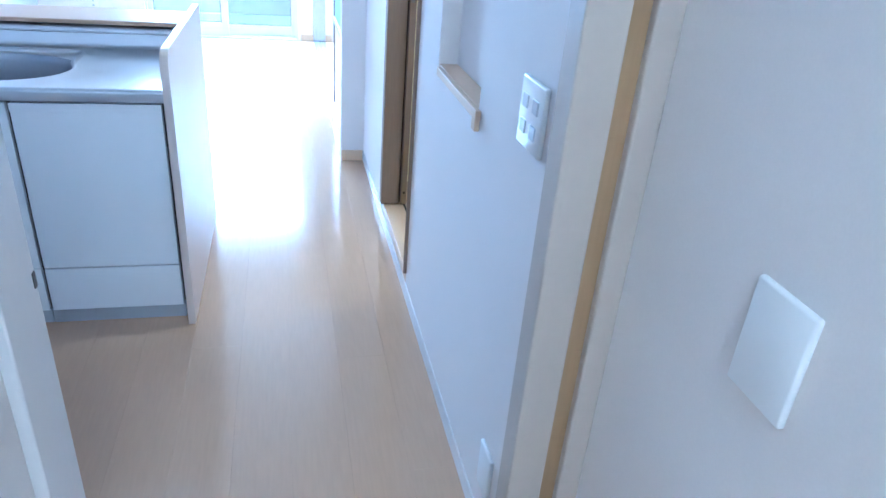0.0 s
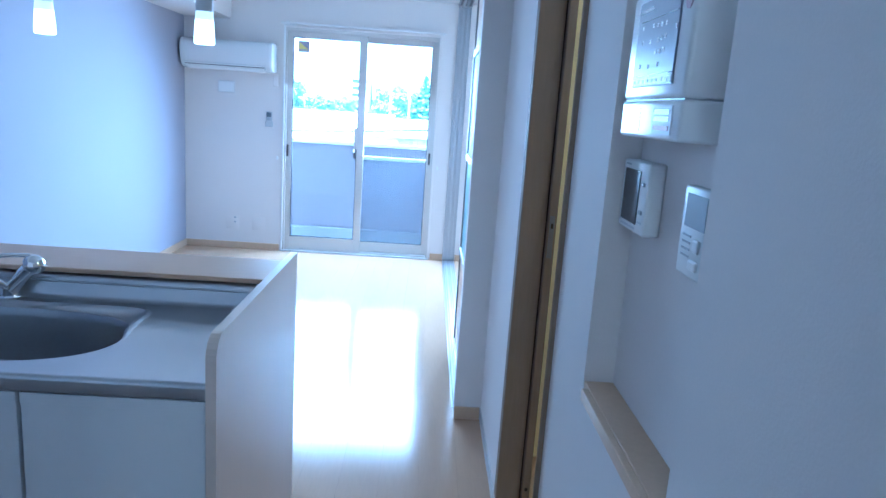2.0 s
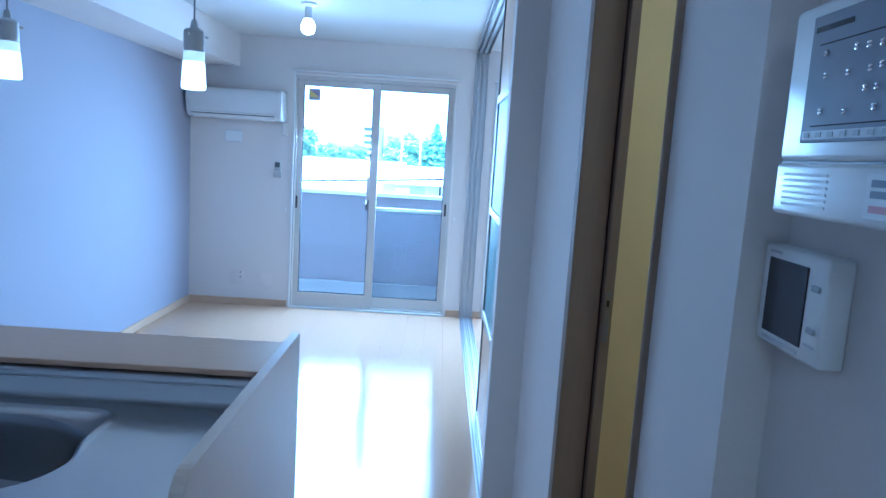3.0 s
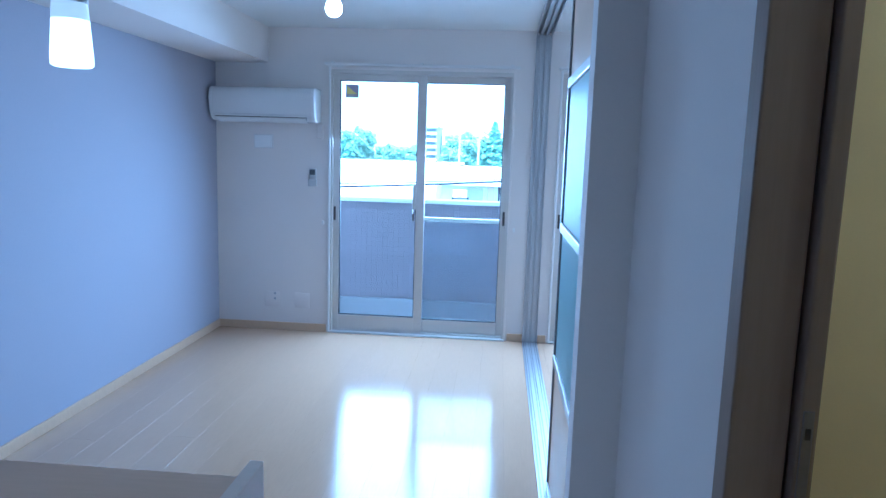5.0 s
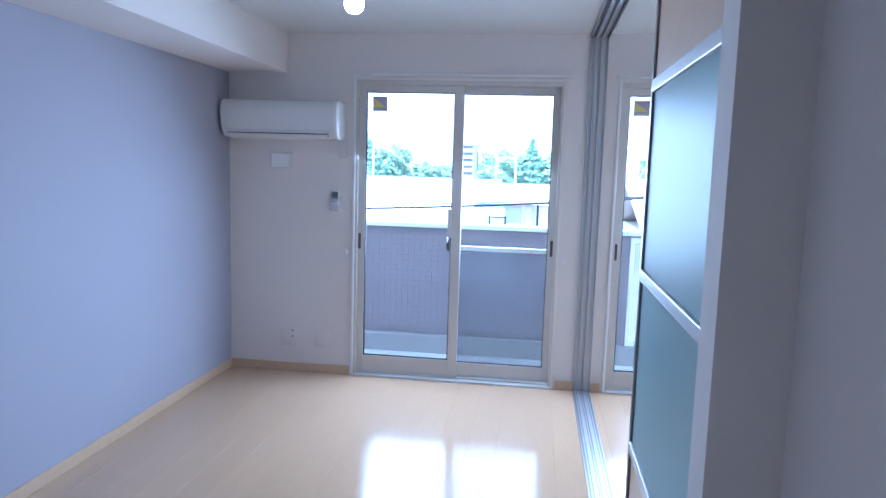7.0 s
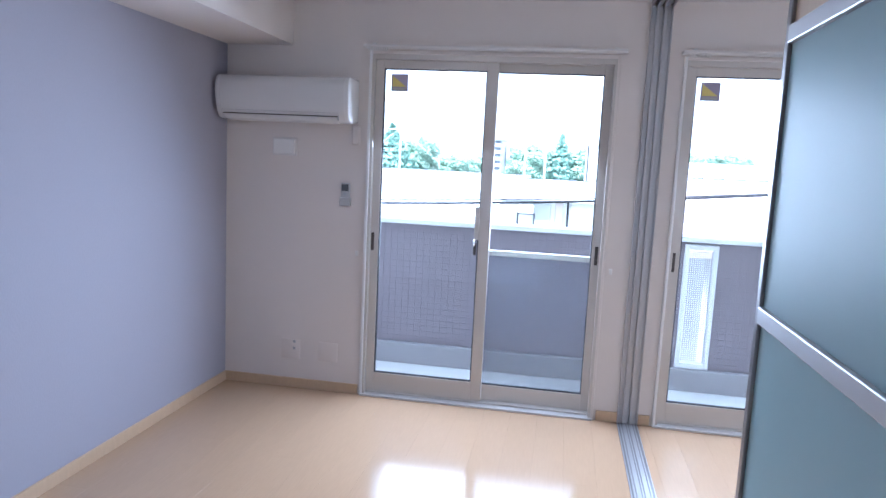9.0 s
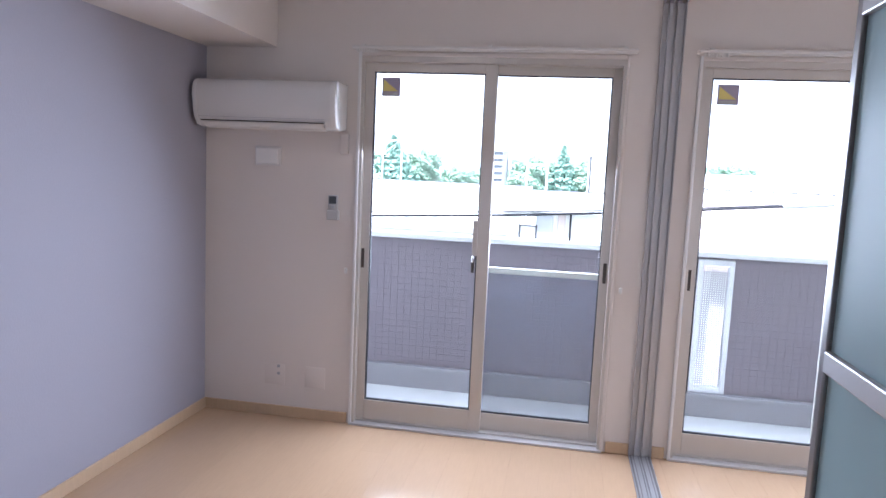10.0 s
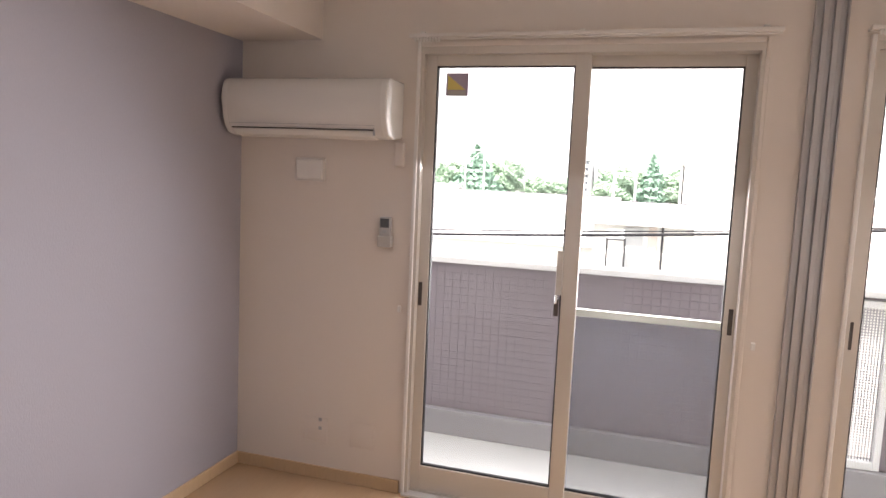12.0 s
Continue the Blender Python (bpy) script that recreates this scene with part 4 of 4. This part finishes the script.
# ---- balcony ----
PY = 9.90
structure("balcony_floor", boxes((-3.2, 3.4, 8.98, PY, -0.35, -0.10)), BALCONY, "pale grey balcony floor sheet", "balcony floor")
GX = (0.922, 1.147)
para = structure("balcony_parapet", boxes((-3.2, GX[0], PY + 0.008, PY + 0.12, -0.3, 0.96), (GX[1], 3.4, PY + 0.008, PY + 0.12, -0.3, 0.96), (GX[0], GX[1], PY + 0.008, PY + 0.12, -0.3, 0.08), (GX[0], GX[1], PY + 0.008, PY + 0.12, 0.945, 0.96)), MORTAR, "balcony parapet clad in grey-brown tiles", "parapet")
structure("balcony_coping", boxes((-3.2, 3.4, PY - 0.03, PY + 0.15, 0.96, 0.995), bevel=0.006), COPING, "white metal coping on the parapet", "coping")
structure("balcony_kerb", boxes((-3.2, 3.4, PY - 0.03, PY + 0.008, -0.10, 0.032), (-3.2, 3.4, PY - 0.042, PY + 0.006, 0.032, 0.060), bevel=0.003), KERB, "grey waterproofed kerb along the balcony", "kerb")
structure("balcony_side_wall_west", boxes((-3.3, -3.2, 8.98, PY + 0.12, -0.3, 1.9)), RENDER, "pale balcony side wall", "wall")
structure("balcony_side_wall_east", boxes((3.4, 3.5, 8.98, PY + 0.12, -0.3, 1.9)), RENDER, "pale balcony side wall", "wall")

grille = thing("parapet_grille", ((GX[0] + GX[1]) / 2, PY, 0.1), "white framed wire mesh grille set in the parapet", "grille")
part("frame", boxes((GX[0], GX[0] + 0.032, PY - 0.012, PY + 0.05, 0.062, 0.943), (GX[1] - 0.032, GX[1], PY - 0.012, PY + 0.05, 0.062, 0.943), (GX[0] + 0.032, GX[1] - 0.032, PY - 0.012, PY + 0.05, 0.062, 0.102), (GX[0] + 0.032, GX[1] - 0.032, PY - 0.012, PY + 0.05, 0.905, 0.943), bevel=0.003, segments=1), COPING, grille)
bm = bmesh.new()
for k in range(1, 13):
    x = GX[0] + 0.032 + k * 0.0141
    add_box(bm, x - 0.003, x + 0.003, PY + 0.016, PY + 0.020, 0.102, 0.905)
for k in range(1, 55):
    z = 0.102 + k * 0.0146
    add_box(bm, GX[0] + 0.032, GX[1] - 0.032, PY + 0.020, PY + 0.024, z - 0.003, z + 0.003)
part("mesh", bm, KERB, grille, "grey wire mesh")


# ---- building around the balcony, sky blocker above ----
# Added above the view to cut the sky light on the parapet's inner face.
structure("facade_upper", boxes((-3.3, 3.5, 8.90, 8.98, H + 0.15, 5.4), (-3.3, 3.5, 6.0, 8.90, 5.3, 5.4)), RENDER, "added pale upper wall, unseen, keeping sky light off the parapet", "facade")
structure("facade_west", boxes((-3.3, XW - 0.12, 8.85, 8.98, -3.4, H + 0.15)), RENDER, "pale facade beside the windows", "facade")
structure("facade_east", boxes((XE + 0.12, 3.5, 8.85, 8.98, -3.4, H + 0.15)), RENDER, "pale facade beside the windows", "facade")

# ---- outside ----
GZ = -3.4
structure("ground", boxes((-400, 400, PY + 0.2, 900, GZ - 0.5, GZ)), ASPHALT, "pale grey street ground reaching to the horizon", "ground")


def house(x0, x1, y0, y1, eave, ridge, roof_mat, label, windows=(), ribs=0):
    """A small house with a gable roof, ridge along x, overhanging eaves, and windows on the near wall."""
    t = thing("house", ((x0 + x1) / 2, (y0 + y1) / 2, GZ), label, "house", "houses across the street")
    part("wall", boxes((x0, x1, y0, y1, GZ, eave)), RENDER, t)
    ym, o = (y0 + y1) / 2, 0.45
    k = (ridge - eave) / (ym - y0)
    e = eave - o * k
    prof = [(y0 - o, e), (ym, ridge), (y1 + o, e), (y1 + o, e + 0.12), (ym, ridge + 0.14), (y0 - o, e + 0.12)]
    roof = part("roof", prism(prof, "x", x0 - o, x1 + o), roof_mat, t)
    for i in range(ribs):
        x = x0 - o + (i + 0.5) * (x1 - x0 + 2 * o) / ribs
        part("rib", tube([(x, y0 - o, e + 0.13), (x, ym, ridge + 0.15)], 0.05, 6), roof_mat, roof)
    part("ridge_cap", tube([(x0 - o, ym, ridge + 0.12), (x1 + o, ym, ridge + 0.12)], 0.07, 8), roof_mat, roof)
    # dark dashes along the ridge paint the shade under its tiles
    k = x0 - o + 0.2
    while k < x1 + o - 0.3:
        part("ridge_shade_dash", tube([(k, ym, ridge + 0.17), (k + 0.30, ym, ridge + 0.19)], 0.045, 8), RIDGE, roof)
        k += 0.52
    for x, z, w, h in windows:
        f = part("window", boxes((x, x + w, y0 - 0.04, y0, z, z + h)), ALU, t)
        part("pane", boxes((x + 0.06, x + w - 0.06, y0 - 0.05, y0 - 0.041, z + 0.06, z + h - 0.06)), DARKPANE, f)
    return t


house(-9.5, -1.7, 27, 36, -0.3, 0.84, ROOFTILE, "low white house with a pale tiled roof", [(-7.5, -2.2, 1.4, 1.0)], 0)
house(3.0, 13.5, 19.5, 27.5, -0.10, 1.10, ROOFPINK, "neighbouring house with a pinkish corrugated roof", [], 34)
house(-1.69, 1.05, 26.2, 33, 0.42, 0.75, ROOFTILE, "white shed with a low pale roof", [], 0)
house(-26, -13, 45, 55, -0.2, 0.9, ROOFTILE, "long white building with a pale roof", [(-22, -1.6, 1.2, 0.8), (-18, -1.6, 1.2, 0.8)], 0)
house(8, 20, 48, 58, 0.6, 1.9, ROOFTILE, "white house with pale roof further back", [(11, -0.8, 1.3, 1.0), (15, -0.8, 1.3, 1.0)], 0)
house(-6, 4, 50, 57, -1.0, -0.2, ROOFTILE, "white low house under the trees", [], 0)


def tower(x0, x1, y0, top, floors, label):
    """A far block of flats with banded balconies."""
    t = thing("apartment_block", ((x0 + x1) / 2, y0 + 6, GZ), label, "apartment block")
    part("wall", boxes((x0, x1, y0, y0 + 12, GZ, top)), CONCRETE, t)
    h = (top - GZ) / floors
    for k in range(floors):
        z = GZ + k * h
        # flat dark slab on the wall: a recess's shade given as colour
        part("recess_shade_band", boxes((x0 + 0.3, x1 - 0.3, y0 - 0.05, y0, z + 0.45 * h, z + 0.92 * h)), SHADEBAND, t, "dark band painting a balcony recess's shade")
        part("balcony", boxes((x0 + 0.1, x1 - 0.1, y0 - 0.9, y0 - 0.06, z, z + 0.42 * h)), RENDER, t, "white balcony front")
    part("roof", boxes((x0 - 0.2, x1 + 0.2, y0 - 0.9, y0 + 12.2, top, top + 0.4)), CONCRETE, t)
    return t


tower(-17.0, -13.5, 150, 6.3, 7, "grey distant apartment block with white balconies")
tower(-12.6, -10.2, 158, 4.9, 6, "low distant apartment block behind the trees")

annex = thing("white_building", (3.0, 42, GZ), "plain pale building with a grey roof ledge", "building")
part("wall", boxes((1.15, 5.2, 40, 46, GZ, 2.58)), RENDER, annex)
part("roof", boxes((1.05, 5.3, 39.85, 46.1, 2.58, 2.66)), RENDER, annex)
part("roof_ledge", boxes((1.75, 5.2, 40.2, 45.8, 2.80, 3.10), (1.60, 5.3, 40.0, 46.0, 2.66, 2.80), bevel=0.03, segments=1), ROOFTILE, annex, "stepped pale grey ledge")
part("down_pipe", tube([(1.1, 39.9, GZ), (1.1, 39.9, 2.5)], 0.035, 8), CABLE, annex, "dark down pipe")

yard = thing("shed_front", (-0.3, 26.1, GZ), "shed front with a grey shutter and a brown door", "shed front")
part("shutter", boxes((-0.84, -0.31, 26.12, 26.19, -1.8, 0.28), bevel=0.01, segments=1), CONCRETE, yard, "pale grey shutter")
part("door", boxes((-0.17, 0.06, 26.12, 26.19, -1.8, 0.34), bevel=0.01, segments=1), PANELBOARD, yard, "brown door")
part("down_pipe", tube([(0.21, 26.12, GZ), (0.21, 26.12, 0.38)], 0.03, 8), CABLE, yard, "dark down pipe")
unit = thing("outdoor_unit", (-1.05, 25.6, GZ), "pale outdoor air conditioner unit on a dark steel stand", "outdoor unit")
part("casing", boxes((-1.26, -0.80, 25.5, 25.75, -0.02, 0.24), bevel=0.02), UNITPAINT, unit)
part("fan_ring", tube([(-1.03, 25.485, 0.11), (-1.03, 25.499, 0.11)], 0.085, 20), GREYPLASTIC, unit, "dark fan ring")
for x in (-1.27, -0.78):
    part("leg", boxes((x - 0.02, x + 0.02, 25.5, 25.75, GZ, 0.0)), CABLE, unit)
part("shelf", boxes((-1.29, -0.76, 25.48, 25.77, -0.05, -0.02)), CABLE, unit)

def crown_mesh(centre, radii, count, size, rng, cone=False):
    """Many small leaf clumps scattered through a crown with gaps and an uneven outline."""
    verts, faces = [], []
    for _ in range(count):
        if cone:
            h = rng.random() ** 1.35
            r = (1 - h) * (0.55 + 0.45 * abs(math.sin(9 * h * math.pi))) * rng.random() ** 0.35
            a = rng.random() * 2 * math.pi
            p = Vector((r * math.cos(a) * radii[0], r * math.sin(a) * radii[1], (2 * h - 1) * radii[2]))
        else:
            d = Vector((rng.gauss(0, 1), rng.gauss(0, 1), rng.gauss(0, 1))).normalized()
            lump = 0.72 + 0.28 * math.sin(4 * d.x + 2 * d.z) * math.cos(5 * d.z + 3 * d.y)
            d *= lump * rng.random() ** 0.33
            p = Vector((d.x * radii[0], d.y * radii[1], d.z * radii[2]))
        c = Vector(centre) + p
        u = Vector((rng.gauss(0, 1), rng.gauss(0, 1), rng.gauss(0, 1))).normalized()
        v = u.orthogonal().normalized()
        s = size * (0.6 + 0.8 * rng.random())
        i = len(verts)
        w = u.cross(v)
        verts += [c + s * u, c + s * 0.55 * v, c - s * u, c - s * 0.55 * v, c + s * 0.35 * w]
        faces += [(i, i + 1, i + 4), (i + 1, i + 2, i + 4), (i + 2, i + 3, i + 4), (i + 3, i, i + 4)]
    return verts, faces


def tree(x, y, top, spread, rng, cone=False):
    """A trunk with limbs and a loose crown."""
    kind = "dark green conifer with a ragged pointed crown" if cone else "leafy green broadleaf tree with an uneven crown"
    t = thing("tree", (x, y, GZ), kind, "tree", "trees behind the houses")
    height = top - GZ
    bm = bmesh.new()
    n = 8
    rings = []
    for z, r in ((GZ, 0.028 * height), (GZ + 0.35 * height, 0.018 * height), (GZ + 0.92 * height, 0.004 * height)):
        rings.append([bm.verts.new((x + r * math.cos(2 * math.pi * k / n), y + r * math.sin(2 * math.pi * k / n), z)) for k in range(n)])
    for a, b in zip(rings, rings[1:]):
        for k in range(n):
            bm.faces.new((a[k], a[(k + 1) % n], b[(k + 1) % n], b[k]))
    trunk = part("trunk", bm, BARK, t)
    for k in range(5):
        a = rng.random() * 6.28
        z = GZ + height * (0.4 + 0.1 * k)
        part("limb", tube([(x, y, z), (x + 0.4 * spread * math.cos(a), y + 0.4 * spread * math.sin(a), z + 0.1 * height)], 0.006 * height, 6), BARK, trunk)
    zc = GZ + (0.60 if cone else 0.66) * height
    rz = (0.40 if cone else 0.36) * height
    verts, faces = crown_mesh((0, 0, zc - GZ), (spread, spread, rz), 3400 if cone else 6000, 0.062 * spread if not cone else 0.085 * spread, rng, cone)
    me = bpy.data.meshes.new("crown")
    me.from_pydata(verts, [], faces)
    me.materials.append(CONIFER if cone else LEAF)
    crown = new("crown", me)
    crown.parent = t
    return t


rng = random.Random(7)
for x, y, top, spread, cone in ((-19.3, 80, 5.0, 4.8, True), (-22.6, 82, 3.7, 2.9, False), (-16.7, 84, 4.3, 2.7, False), (-24.8, 84, 3.4, 2.6, False), (-13.6, 88, 2.3, 2.4, False),
                                (-0.45, 70, 4.25, 2.9, True), (-3.0, 71, 3.6, 2.9, False), (-0.4, 72, 3.4, 2.7, False), (1.8, 71, 3.4, 2.6, False), (-4.5, 74, 2.6, 1.9, False),
                                (-18.5, 120, 2.5, 3.0, False), (-14.5, 120, 2.6, 2.6, False), (18, 110, 4.6, 4.0, False), (24, 112, 5.0, 4.0, False)):
    tree(x, y, top, spread, rng, cone)


def pole(x, y, top, label, arm=True):
    t = thing("utility_pole", (x, y, GZ), label, "utility pole", "utility poles")
    part("shaft", lathe(x, y, [(0.10, GZ), (0.07, top), (0.03, top + 0.02)], 12), CONCRETE, t)
    if arm:
        part("crossarm", boxes((x - 0.6, x + 0.6, y - 0.04, y + 0.04, top - 0.7, top - 0.63)), CONCRETE, t)
    return t


pole(-1.3, 50, 2.4, "thin grey concrete utility pole", False)
pole(-3.2, 60, 2.9, "thin grey concrete utility pole", False)
pole(-7, 11.62, 1.4, "grey concrete utility pole with a crossarm")
pole(9, 11.62, 3.0, "grey concrete utility pole with a crossarm")
pole(-15.6, 62, 3.4, "grey concrete utility pole with a crossarm")


def cable(x0, x1, z0, z1, y, sag, r, label):
    t = thing("overhead_cable", (x0, y, z0), label, "cable", "overhead cables")
    pts = [(x0 + (x1 - x0) * k / 24, y, z0 + (z1 - z0) * k / 24 - sag * 4 * (k / 24) * (1 - k / 24)) for k in range(25)]
    part("wire", tube(pts, r, 6), CABLE, t)
    return t


cable(-7, 9, 0.909, 2.354, 11.5, 0.448, 0.0125, "dark overhead cable sagging across the street")
cable(-7, 9, 0.975, 2.315, 11.56, 0.445, 0.0065, "thin dark overhead cable across the street")
sleeve = thing("cable_sleeve", (2.14, 11.5, 1.27), "grey sleeve on the overhead cable", "cable sleeve")
part("tube", tube([(1.86, 11.5, 1.266), (1.90, 11.5, 1.270), (2.38, 11.5, 1.321), (2.42, 11.5, 1.326)], 0.024, 10), GREYPLASTIC, sleeve)

mast = thing("stayed_mast", (-9.75, 45, GZ), "white steel mast with crossing stays", "mast")
part("shaft", tube([(-9.75, 45, GZ), (-9.75, 45, 3.5)], 0.05, 8), COPING, mast)
for dx, z in ((-1.9, 1.8), (1.7, 1.8), (-2.6, 2.5)):
    part("stay", tube([(-9.75, 45, 3.3), (-9.75 + dx, 45.3, z)], 0.014, 6), COPING, mast)
part("crossarm", boxes((-10.6, -9.0, 44.95, 45.05, 3.15, 3.20)), COPING, mast)

# ---- parapet tiles ----
tile_bm = bmesh.new()
TW, TH = 0.050, 0.044
add_box(tile_bm, -TW / 2 + 0.0012, TW / 2 - 0.0012, 0, 0.010, -TH / 2 + 0.0012, TH / 2 - 0.0012, bevel=0.002, segments=1)
tile_me = bpy.data.meshes.new("tile")
tile_bm.to_mesh(tile_me)
tile_bm.free()
tile_me.materials.append(TILE)
rest = bmesh.new()
made = 0
xs = [GX[0] - (k + 0.5) * TW for k in range(81)] + [GX[1] + (k + 0.5) * TW for k in range(44)]
for x in sorted(xs, key=lambda v: abs(v - 0.2)):
    for row in range(20):
        z = 0.064 + (row + 0.5) * TH
        if made < 300:
            ob = new("tile", tile_me)
            ob.parent = para
            ob.location = (x, PY + 0.005, z)
            made += 1
        else:
            add_box(rest, x - TW / 2 + 0.0012, x + TW / 2 - 0.0012, PY + 0.005, PY + 0.015, z - TH / 2 + 0.0012, z + TH / 2 - 0.0012)
tagged(part("tiles", rest, TILE, para), kind="stuff")

# ---- floor planks ----
PW = 0.151
plank_meshes = {}


def plank(x0, x1, y0, y1):
    key = (round(x1 - x0, 4), round(y1 - y0, 4))
    if key not in plank_meshes:
        bm = bmesh.new()
        add_box(bm, 0.0001, key[0] - 0.0001, 0.0001, key[1] - 0.0001, -0.006, 0.0, bevel=0.0003, segments=1)
        me = bpy.data.meshes.new("plank")
        bm.to_mesh(me)
        bm.free()
        me.materials.append(PLANK)
        plank_meshes[key] = me
    ob = new("plank", plank_meshes[key])
    ob.parent = floor
    ob.location = (x0, y0, 0)


rows = int((XE - XW) / PW) + 1
for i in range(rows):
    x0, x1 = XW + i * PW, min(XW + (i + 1) * PW, XE)
    if x1 - x0 < 0.02:
        continue
    y = 0.12 - (0.0, 0.606, 1.212)[i % 3] - 0.1 * (i % 2)
    while y < YN:
        a, b = max(y, 0.12), min(y + 1.818, YN + 0.1)
        if b - a > 0.05:
            plank(x0, x1, a, b)
        y += 1.818
